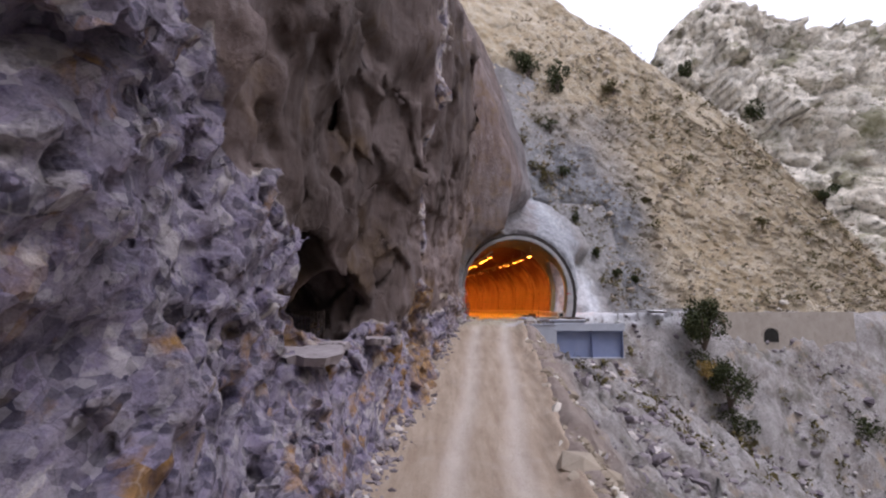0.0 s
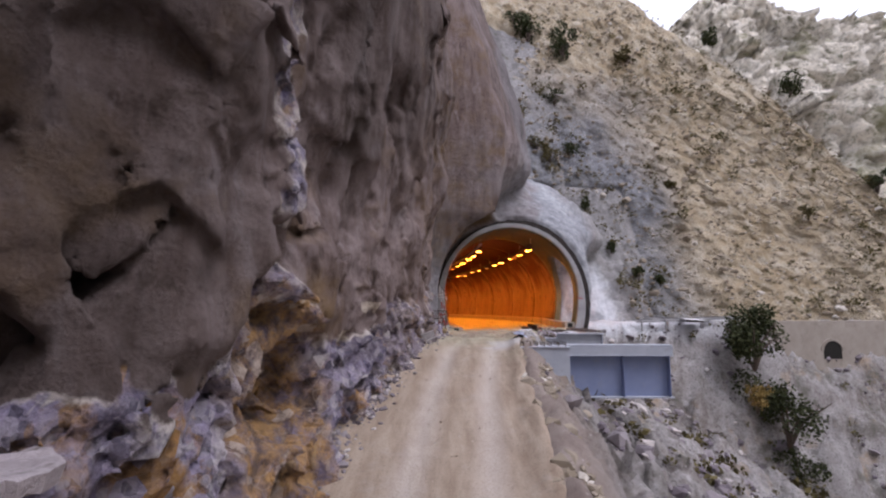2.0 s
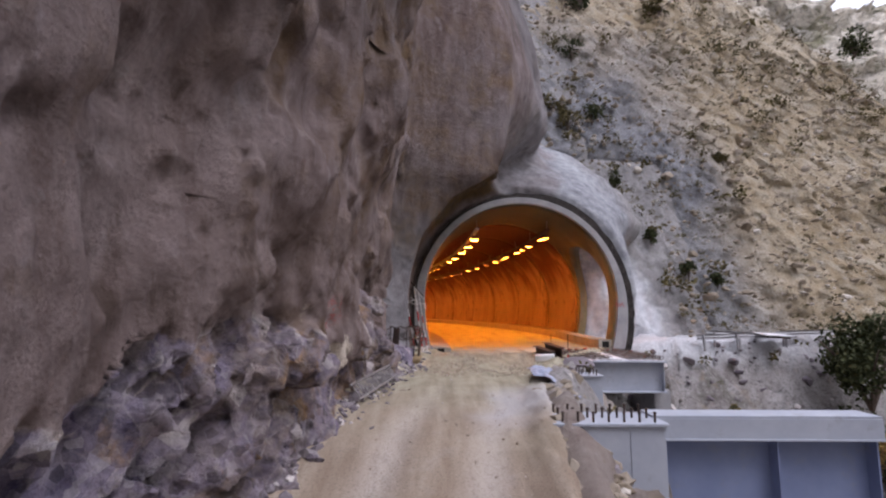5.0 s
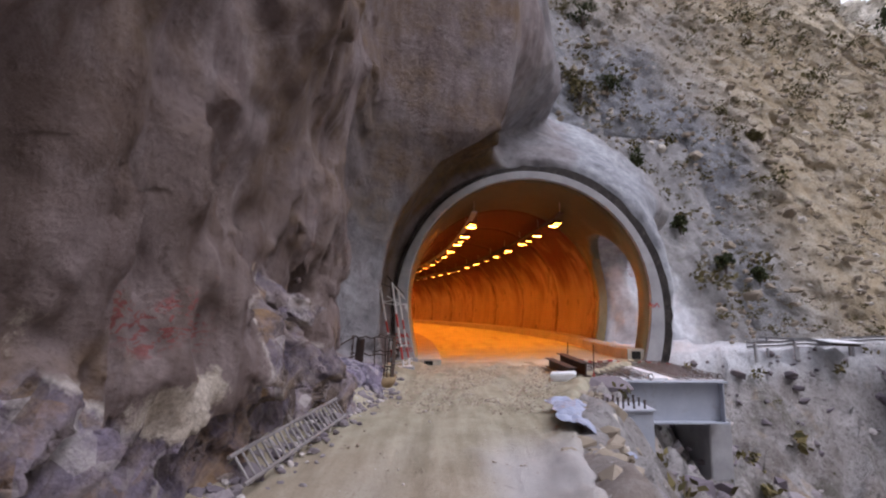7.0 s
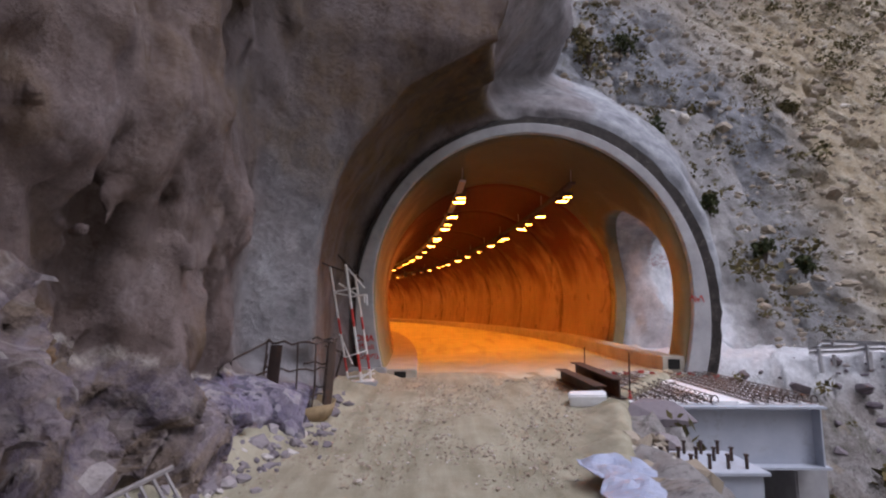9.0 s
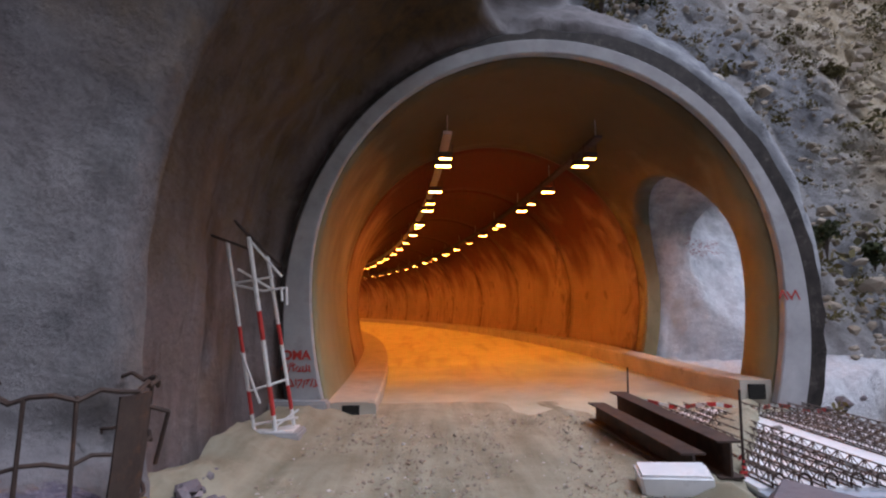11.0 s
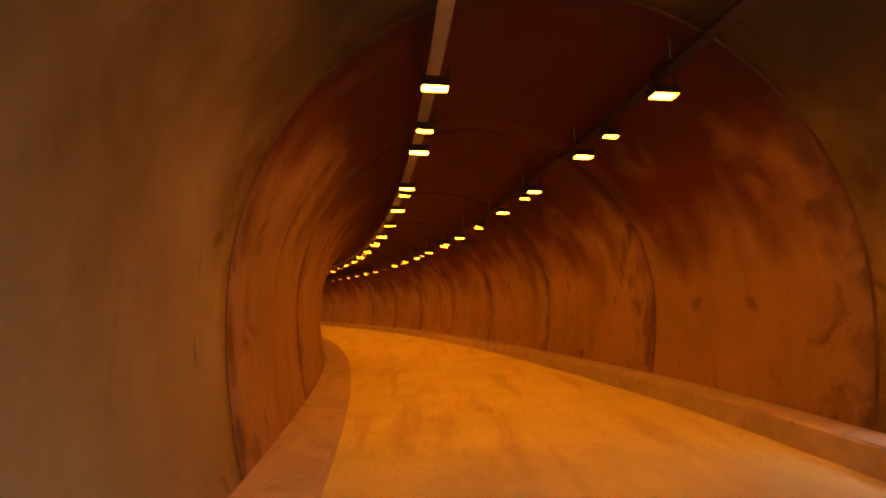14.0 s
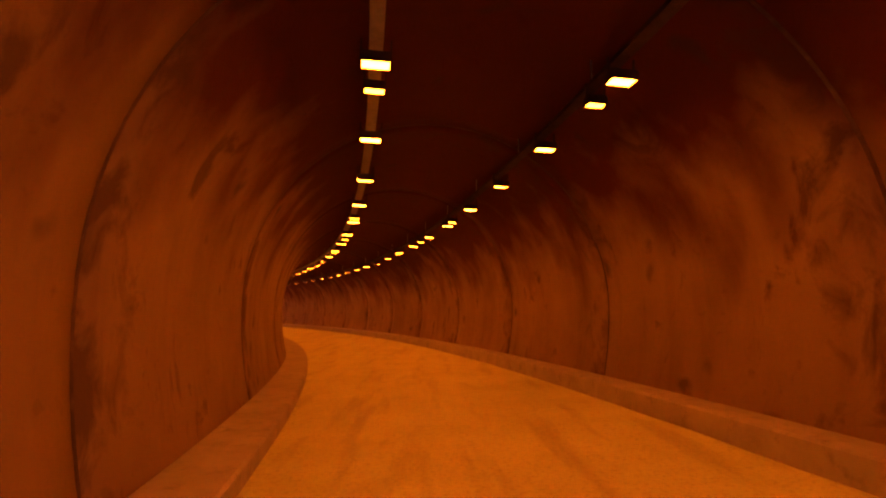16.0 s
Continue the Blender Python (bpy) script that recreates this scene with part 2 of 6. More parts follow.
def mat_lining(clean=0.0):
    m = Mat("clean_shaded_vault_concrete" if clean else "stained_shaded_vault_concrete", 0.75, spec=0.3)
    big, mid, fine = m.noise(0.4, 5), m.noise(1.7, 8, 0.65), m.noise(18, 6, 0.7)
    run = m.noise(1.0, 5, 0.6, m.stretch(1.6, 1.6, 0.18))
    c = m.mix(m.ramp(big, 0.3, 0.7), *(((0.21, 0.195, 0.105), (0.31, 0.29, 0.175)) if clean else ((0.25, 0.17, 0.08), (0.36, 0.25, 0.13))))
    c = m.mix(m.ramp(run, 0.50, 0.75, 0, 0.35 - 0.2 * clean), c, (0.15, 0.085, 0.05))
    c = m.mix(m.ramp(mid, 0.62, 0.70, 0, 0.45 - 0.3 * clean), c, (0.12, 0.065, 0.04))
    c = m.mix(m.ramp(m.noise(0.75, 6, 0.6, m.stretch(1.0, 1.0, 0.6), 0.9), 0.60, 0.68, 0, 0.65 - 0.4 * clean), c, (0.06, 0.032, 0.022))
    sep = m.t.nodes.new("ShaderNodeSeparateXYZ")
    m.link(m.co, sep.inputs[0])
    # vault darkened above a ragged line: soot, plus painted shade above the lamps
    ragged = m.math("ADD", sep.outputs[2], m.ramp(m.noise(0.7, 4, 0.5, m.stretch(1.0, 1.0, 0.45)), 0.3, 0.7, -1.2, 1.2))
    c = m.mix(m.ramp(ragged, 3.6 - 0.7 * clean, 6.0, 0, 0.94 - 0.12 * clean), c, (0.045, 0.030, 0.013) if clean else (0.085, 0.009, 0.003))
    spots = m.voronoi(0.55, co=m.mixed(1.1))
    c = m.mix(m.ramp(spots, 0.05, 0.15, 0.6 - 0.4 * clean, 0), c, (0.05, 0.03, 0.02))
    smear = m.math("ADD", m.attr("smear"), m.ramp(m.noise(1.5, 5, 0.6, m.stretch(1.0, 1.0, 0.7), 0.6), 0.3, 0.7, -0.75, 0.75))
    c = m.mix(m.ramp(smear, 0.55, 1.15, 0, 0.65), c, (0.075, 0.036, 0.018))
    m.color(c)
    m.bump(mid, 0.02, 0.5)
    m.bump(fine, 0.004, 0.6)
    return m.m


def mat_pave():
    m = Mat("dusty_tunnel_road", 0.8)
    mid, fine = m.noise(0.6, 7, 0.65), m.noise(14, 6, 0.75)
    long = m.noise(0.9, 6, 0.6, m.stretch(1.8, 0.25, 1))
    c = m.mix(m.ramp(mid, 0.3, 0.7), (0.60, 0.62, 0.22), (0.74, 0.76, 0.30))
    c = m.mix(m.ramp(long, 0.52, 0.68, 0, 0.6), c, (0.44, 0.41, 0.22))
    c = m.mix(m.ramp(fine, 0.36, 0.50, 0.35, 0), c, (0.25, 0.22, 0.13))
    dirt = m.mix(m.ramp(mid, 0.35, 0.65), (0.35, 0.35, 0.27), (0.49, 0.49, 0.39))
    m.color(m.mix(m.attr("dirt"), c, dirt))
    m.bump(mid, 0.03, 0.6)
    m.bump(fine, 0.012, 0.8)
    return m.m


def mat_plain(name, lo, hi, scale=2.0, rough=0.8, metal=0.0, dirt=None, grain=25, depth=0.004):
    m = Mat(name, rough, metal)
    n, f = m.noise(scale, 6, 0.65), m.noise(grain, 6, 0.7)
    c = m.mix(m.ramp(n, 0.3, 0.7), lo, hi)
    if dirt:
        c = m.mix(m.ramp(m.noise(scale * 1.7, 8, 0.7), 0.55, 0.72, 0, 0.7), c, dirt)
    m.color(c)
    m.bump(f, depth, 0.7)
    return m.m


def mat_glow(name, color, strength):
    m = Mat(name, 0.4)
    m.color((0.8, 0.7, 0.5))
    m.b.inputs["Emission Color"].default_value = (*color, 1)
    m.b.inputs["Emission Strength"].default_value = strength
    return m.m


CLIFF, HILL, GROUND, ROAD, LINING, LINING_DAY = mat_cliff(), mat_hill(), mat_ground(), mat_road(), mat_lining(), mat_lining(1.0)
RING_GAP = mat_plain("black_ring_gap", (0.012, 0.010, 0.010), (0.05, 0.042, 0.038), 3.0, 0.6, 0, (0.14, 0.12, 0.11))
RING = mat_plain("pale_cast_concrete", (0.29, 0.29, 0.30), (0.42, 0.42, 0.435), 1.5, 0.8, 0, (0.26, 0.25, 0.24))
KERB = mat_plain("worn_kerb_concrete", (0.36, 0.33, 0.27), (0.50, 0.46, 0.39), 1.5, 0.85, 0, (0.22, 0.19, 0.16))
DARK = mat_plain("painted_black_void", (0.012, 0.011, 0.010), (0.02, 0.018, 0.016))
PAVE = mat_pave()
STEEL = mat_plain("blue_grey_painted_steel", (0.20, 0.24, 0.39), (0.25, 0.295, 0.45), 1.2, 0.5, 0, (0.27, 0.29, 0.34))
STEEL2 = mat_plain("pale_grey_primed_steel", (0.36, 0.39, 0.46), (0.45, 0.48, 0.54), 1.2, 0.55, 0, (0.28, 0.28, 0.30))
RUST = mat_plain("dark_rusty_steel", (0.045, 0.032, 0.028), (0.085, 0.06, 0.05), 4, 0.75, 0.2, (0.14, 0.07, 0.04))
REBAR = mat_plain("rusty_rebar", (0.12, 0.095, 0.085), (0.19, 0.15, 0.13), 6, 0.7, 0.3)
WHITEP = mat_plain("chipped_white_paint", (0.66, 0.66, 0.66), (0.80, 0.80, 0.80), 5, 0.5, 0, (0.40, 0.36, 0.33))
REDP = mat_plain("faded_red_paint", (0.42, 0.035, 0.035), (0.55, 0.06, 0.05), 5, 0.5, 0, (0.30, 0.08, 0.06))
REDSPRAY = mat_plain("red_spray_paint", (0.36, 0.035, 0.03), (0.46, 0.06, 0.05), 9, 0.6)
FORM = mat_plain("pale_deck_panel", (0.68, 0.69, 0.72), (0.80, 0.81, 0.83), 2, 0.7, 0, (0.42, 0.42, 0.43))
LADDER = mat_plain("dull_weathered_steel", (0.20, 0.185, 0.185), (0.31, 0.29, 0.29), 6, 0.6, 0.3, (0.15, 0.12, 0.10))
ALU = mat_plain("weathered_galvanised_steel", (0.34, 0.34, 0.36), (0.48, 0.48, 0.50), 6, 0.5, 0.5, (0.25, 0.23, 0.21))
LAMP = mat_glow("sodium_lamp_glass", (1.0, 0.245, 0.008), 180.0)
LAMPB = mat_glow("warm_lamp_glass", (1.0, 0.28, 0.010), 80.0)


# ---------- mesh tools ----------
def finish(bm, name, material, smooth=False):
    me = bpy.data.meshes.new(name)
    bm.to_mesh(me)
    bm.free()
    me.materials.append(material)
    if smooth:
        me.shade_smooth()
    return me


def part(name, bm, material, parent=None, label="", smooth=False):
    ob = new(name, finish(bm, name, material, smooth))
    if parent is not None:
        ob.parent = parent
    return tagged(ob, label)


def thing(name, label, category, group="", at=(0, 0, 0)):
    ob = new(name)
    ob.location = at
    return tagged(ob, label, category, group)


def raw_mesh(name, verts, faces, material, smooth=True, attrs=()):
    me = bpy.data.meshes.new(name)
    me.from_pydata(np.asarray(verts).tolist(), [], np.asarray(faces).tolist() if not isinstance(faces, list) else faces)
    me.materials.append(material)
    for key, values in attrs:
        me.attributes.new(key, "FLOAT", "POINT").data.foreach_set("value", np.asarray(values, dtype=np.float32))
    if smooth:
        me.shade_smooth()
    me.update()
    return me


def box(bm, lo, hi, bevel=0.0, m=None):
    c = [(a + b) / 2 for a, b in zip(lo, hi)]
    s = [abs(b - a) for a, b in zip(lo, hi)]
    mat = Matrix.Translation(c) @ Matrix.Diagonal((*s, 1))
    out = bmesh.ops.create_cube(bm, size=1, matrix=(m @ mat) if m is not None else mat)
    if bevel:
        edges = {e for v in out["verts"] for e in v.link_edges}
        bmesh.ops.bevel(bm, geom=list(edges), offset=bevel, segments=2, affect="EDGES", clamp_overlap=True)
    return bm


def rod(bm, a, b, r, n=8, r2=None):
    a, b = Vector(a), Vector(b)
    d = b - a
    m = Matrix.Translation((a + b) / 2) @ d.to_track_quat("Z", "Y").to_matrix().to_4x4()
    bmesh.ops.create_cone(bm, cap_ends=True, segments=n, radius1=r, radius2=r if r2 is None else r2, depth=d.length, matrix=m)
    return bm


def tube(bm, pts, r, n=6):
    """One connected round tube along the points."""
    pts = [Vector(p) for p in pts]
    rings = []
    for i, p in enumerate(pts):
        d = (pts[min(i + 1, len(pts) - 1)] - pts[max(i - 1, 0)]).normalized()
        q = d.to_track_quat("Z", "Y").to_matrix()
        rings.append([bm.verts.new(p + q @ Vector((r * math.cos(TAU * k / n), r * math.sin(TAU * k / n), 0))) for k in range(n)])
    for a, b in zip(rings, rings[1:]):
        for k in range(n):
            bm.faces.new((a[k], a[(k + 1) % n], b[(k + 1) % n], b[k]))
    bm.faces.new(rings[0][::-1])
    bm.faces.new(rings[-1])
    return bm


def B():
    return bmesh.new()


def grid_faces(nu, nv):
    i = np.arange((nu - 1) * (nv - 1))
    u, v = i // (nv - 1), i % (nv - 1)
    a = u * nv + v
    return np.stack([a, a + nv, a + nv + 1, a + 1], 1)


# ---------- noise on arrays ----------
def hash3(ix, iy, iz, seed):
    h = (ix * 374761393 + iy * 668265263 + iz * 2147483647 + seed * 974711) & 0xFFFFFFFF
    h = ((h ^ (h >> 13)) * 1274126177) & 0xFFFFFFFF
    h = ((h ^ (h >> 16)) * 2246822519) & 0xFFFFFFFF
    return ((h ^ (h >> 15)) & 0xFFFFFF) / float(0xFFFFFF)


def vnoise(p, seed=0):
    """Smooth value noise in -1..1 at the points p (N x 3)."""
    i = np.floor(p).astype(np.int64)
    f = p - i
    f = f * f * f * (f * (f * 6 - 15) + 10)
    r = 0
    for dx in (0, 1):
        wx = f[:, 0] if dx else 1 - f[:, 0]
        for dy in (0, 1):
            wy = f[:, 1] if dy else 1 - f[:, 1]
            for dz in (0, 1):
                wz = f[:, 2] if dz else 1 - f[:, 2]
                r = r + wx * wy * wz * hash3(i[:, 0] + dx, i[:, 1] + dy, i[:, 2] + dz, seed)
    return r * 2 - 1


def fbm(p, octaves=4, seed=0, gain=0.5):
    a, s, r = 1.0, 0.0, 0
    q = np.array(p, dtype=float)
    for o in range(octaves):
        r = r + a * vnoise(q + 17.3 * o, seed + o)
        s += a
        a *= gain
        q = q * 2.03
    return r / s


def facets(p, seed=0, tilt=0.7):
    """Broken-rock relief in about -1..1: each cell is a tilted plane of its own."""
    i = np.floor(p).astype(np.int64)
    best = np.full(len(p), 1e9)
    out = np.zeros(len(p))
    for dx in (-1, 0, 1):
        for dy in (-1, 0, 1):
            for dz in (-1, 0, 1):
                c = i + (dx, dy, dz)
                fx, fy, fz = (c[:, k] + hash3(c[:, 0], c[:, 1], c[:, 2], seed + k) for k in range(3))
                ox, oy, oz = p[:, 0] - fx, p[:, 1] - fy, p[:, 2] - fz
                d = ox * ox + oy * oy + oz * oz
                g = [hash3(c[:, 0], c[:, 1], c[:, 2], seed + 5 + k) * 2 - 1 for k in range(4)]
                val = 0.5 * g[0] + tilt * (g[1] * ox + g[2] * oy + g[3] * oz)
                near = d < best
                out = np.where(near, val, out)
                best = np.where(near, d, best)
    return out


def strata(p, seed=0):
    """Stepped beds that rise at 45 degrees towards the portal: each block stands at its own depth."""
    along, across = (p[:, 1] + p[:, 2]) * 0.707, (p[:, 2] - p[:, 1]) * 0.707
    v = across * 2.3 + 0.35 * fbm(p * 0.8, 3, seed + 3) + 0.25 * p[:, 0]
    iv = np.floor(v).astype(np.int64)
    zero = np.zeros_like(iv)
    u = along * (0.55 + 0.5 * hash3(iv, zero, zero, seed)) + 7 * hash3(iv, zero, zero, seed + 1) + 0.2 * fbm(p * 1.5, 2, seed + 4)
    iu = np.floor(u).astype(np.int64)
    lift = hash3(iu, iv, zero, seed + 2) - 0.5
    lean = (hash3(iu, iv, zero, seed + 5) - 0.5) * (u - iu - 0.5)
    return 1.3 * lift + 0.7 * (v - iv - 0.5) + 0.8 * lean


def sstep(a, b, x):
    t = np.clip((x - a) / (b - a), 0, 1)
    return t * t * (3 - 2 * t)


def smin(a, b, k):
    h = np.clip(0.5 + 0.5 * (b - a) / k, 0, 1)
    return b + (a - b) * h - k * h * (1 - h)


# ---------- the plan ----------
FLOOR = 0.12          # tunnel road on its centre line
HALF, SPRING = 4.84, 2.75   # inner half width and height of the centre of the vault


def road_z(y):
    return np.interp(y, (-40, 4, 14, 18, 21, 27, 31, 36, 44, 60), (-4.6, -3.4, -3.0, -2.45, -1.85, -0.85, -0.1, 0.08, 0.10, 0.12))


def road_left(y):
    return np.interp(y, (-40, 10, 14.5, 17, 21, 24, 29, 34, 37, 39.5, 46.3), (-3.4, -2.0, -1.75, -1.35, -0.9, -0.4, 0.2, 0.9, 1.3, 1.7, 2.4))


def road_right(y):
    return np.interp(y, (-40, 10, 15, 18, 21, 28, 34, 38, 42, 46.3), (2.0, 2.9, 3.3, 3.75, 4.0, 4.5, 5.2, 6.2, 7.6, 10.6))


def axis(s):
    """Tunnel axis: plan position and heading (to the left of y) at s metres past y = 50."""
    a0, R = 0.05, 139.0
    a = a0 + s / R
    x = 6.71 + R * (np.cos(a) - np.cos(a0))
    y = 50.0 + R * (np.sin(a) - np.sin(a0))
    return x, y, a


def hill_y(x, z):
    return 51.5 + 0.45 * z + 0.22 * (x - 15)


def wall_x(y):
    return np.interp(y, (-40, 0, 5, 8.8, 9.6, 11, 13.5, 15.6, 16.9, 20, 22, 27.4, 34, 36.5, 38, 40.2, 41.2, 46),
                     (-3.6, -2.7, -2.75, -2.8, -3.1, -3.3, -3.2, -2.4, -1.25, -0.95, -0.65, 0.35, 1.0, 0.9, 0.7, 0.75, 1.7, 2.0))


def ridge_z(x):
    return np.interp(x, (-30, 10, 24, 34, 44, 50, 54, 59, 68, 90), (70, 62, 51, 40.5, 31, 21, 15, 7.6, -4, -16))


# ---------- rock mass: left cliff, canopy over the portal, collar ----------
def rock_base(p):
    """Signed distance-like field of the rock mass: negative inside."""
    x, y, z = p[:, 0], p[:, 1], p[:, 2]
    lean = 0.13 * np.clip(z - 3, 0, 9) - 0.25 * np.clip(z - 16, 0, 60)
    low = road_left(y) - np.interp(y, (14, 16.5, 21), (0.22, 0.08, 0.06)) * (z - road_z(y))
    high = wall_x(y) + lean
    ledge = np.where((y > 8) & (y < 16), -0.05, 0.9)
    t = sstep(ledge - 0.25, ledge + 0.25, z)
    w = low * (1 - t) + high * t
    # over the tunnel mouth the face swings out to a canopy that follows the bore
    canopy = np.interp(z, (0, 0.9, 1.4, 2.8, 4.8, 6.27, 7.03, 7.6, 9, 13, 22, 40), (0.8, 1.9, 2.75, 2.6, 2.9, 4.5, 6.3, 9.0, 9.0, 8.6, 5.0, -4))
    ramp = np.clip((y - 40.0) / 2.2, 0, 1) * sstep(0.5, 1.5, z)
    brow = np.interp(z, (7, 8, 10, 13, 22, 40), (5.25, 5.25, 5.75, 6.0, 3.6, -4))
    w = np.maximum(w, np.minimum(w * (1 - ramp) + np.maximum(canopy, w) * ramp, brow))
    # the shoulder of the cliff above the portal stands further out
    shoulder = np.interp(z, (7, 8, 12.4, 17, 22, 28, 34, 40), (9.4, 9.4, 8.9, 8.2, 6.6, 4.2, 1.2, -2))
    back = sstep(-1.2, 1.6, y - 46.6 - 0.75 * (z - 8)) * sstep(6.5, 8.0, z)
    back = np.maximum(back, np.clip((y - 41.3) / 6.5, 0, 1) * sstep(9.4, 12.5, z))
    w = w * (1 - back) + np.maximum(shoulder, w) * back
    w = w - 0.62 * sstep(17.7, 18.3, y) * sstep(21.3, 20.5, y) * sstep(-0.9, -0.3, z) * sstep(0.1, -0.25, z - np.interp(y, (17.7, 18.6, 19.2, 20.3, 20.9), (1.9, 2.2, 1.8, 1.3, 0.7)))
    d = (x - w) * 0.85
    # hill behind the portal
    d = smin(d, (hill_y(x, z) - y) * 0.9 + 40 * (z < 0.3), 1.2)
    # sprayed collar round the tube
    s = y - 50.0
    ax = 6.71 - 0.05 * s - 0.0036 * s * s
    r = np.hypot(x - ax, z - SPRING)
    flare = 0.12 + 0.55 * sstep(4.5, 8.0, z)
    collar = np.maximum((r - 6.0 - 0.4 * sstep(3, 7.5, z) - flare * np.clip(y - 46.8, 0, 7)) * 0.85, 46.4 + 0.9 * np.clip(r - 5.85, 0, 4) - y)
    d = smin(d, collar, 0.5)
    # the bore through it
    deep = 0.36 + 0.62 * sstep(41.1, 41.9, y)
    side = np.where(z < SPRING, np.abs(x - ax) + 0.11 * np.clip(SPRING - z, 0, 4) ** 2 * 0.3, r)
    d = np.maximum(d, 4.88 + deep - (deep - 0.3) * sstep(45.5, 46.6, y) - side - 30 * (y < 38.6))
    # opening to the old road
    top = 3.6 + np.sqrt(np.clip(2.4 ** 2 - (y - 49.7) ** 2, 0, 9))
    hole = np.maximum(np.maximum(np.abs(y - 49.7) - 2.4, z - top), ax + 3 - x)
    d = np.maximum(d, -np.where(z > -0.5, hole, 1))
    # the cave and smaller hollows
    def hollow(c, r):
        q = np.sqrt(sum(((a - b) / k) ** 2 for a, b, k in zip((x, y, z), c, r)))
        return (q - 1) * min(r)
    d = np.maximum(d, -hollow((-3.9, 11.2, 1.5), (1.8, 2.2, 2.3)))
    d = np.maximum(d, -hollow((-4.0, 12.4, 1.3), (1.6, 1.5, 2.4)))
    d = np.maximum(d, -hollow((-5.0, 15.0, 1.2), (2.6, 1.25, 1.8)))
    d = np.maximum(d, -hollow((-6.6, 15.9, 0.9), (2.4, 2.0, 1.8)))
    d = np.maximum(d, -hollow((-2.9, 12.9, 1.0), (1.5, 3.4, 1.15)))
    # fins and pockets of the ochre seam
    d = np.maximum(d, -hollow((-1.1, 18.95, 1.35), (1.0, 0.28, 1.05)))
    d = np.maximum(d, -hollow((-1.2, 19.75, 0.85), (0.9, 0.45, 0.6)))
    d = np.maximum(d, -hollow((-0.6, 20.55, 0.55), (0.7, 0.45, 0.42)))
    d = np.maximum(d, -hollow((-1.0, 18.2, 0.55), (0.9, 0.7, 0.42)))
    # slanting cleft between two slabs
    a, b = np.array((15.9, 1.4)), np.array((16.95, 3.3))
    u = np.clip(((y - a[0]) * (b - a)[0] + (z - a[1]) * (b - a)[1]) / ((b - a) @ (b - a)), 0, 1)
    cleft = np.hypot(y - a[0] - u * (b - a)[0], z - a[1] - u * (b - a)[1]) - 0.17 * (1 - 0.7 * u)
    d = np.maximum(d, -np.maximum(cleft, -2.9 - x))
    d = np.maximum(d, -hollow((0.95, 43.7, 1.5), (0.35, 0.22, 0.4)))
    return d


def shot_mask(p):
    """1 where the rock is sprayed with concrete, 0 where it lies bare."""
    x, y, z = p[:, 0], p[:, 1], p[:, 2]
    edge = np.interp(y, (-10, 3, 7, 8.8, 9.3, 13, 15.6, 17.4, 18.0, 18.6, 19.2, 20.3, 20.8, 22, 23.8, 25, 27, 29.5, 30.4, 31.6, 32.6, 33.1, 34.0, 34.35, 34.9, 36.4, 39, 40.3, 41), (9, 6.5, 3.8, 2.4, 2.2, 0.6, 0.5, 0.8, 2.1, 2.4, 2.0, 1.5, 0.9, 0.8, 0.8, 1.4, 1.6, 1.9, 1.5, 1.0, 1.0, 1.9, 2.9, 2.5, 2.1, 1.4, 1.0, 0.8, -1))
    n = fbm(p * (0.9, 0.9, 0.6), 4, 3)
    m = sstep(-0.35, 0.35, z - edge + np.interp(y, (8, 17, 18, 30), (1.6, 1.2, 0.7, 0.6)) * n)
    band = sstep(0.75, 0.25, np.abs(y - 18.8 - 0.10 * (z - 4) + 0.7 * n)) * sstep(2.6, 3.4, z)
    return np.clip(m - 0.6 * band, 0, 1)


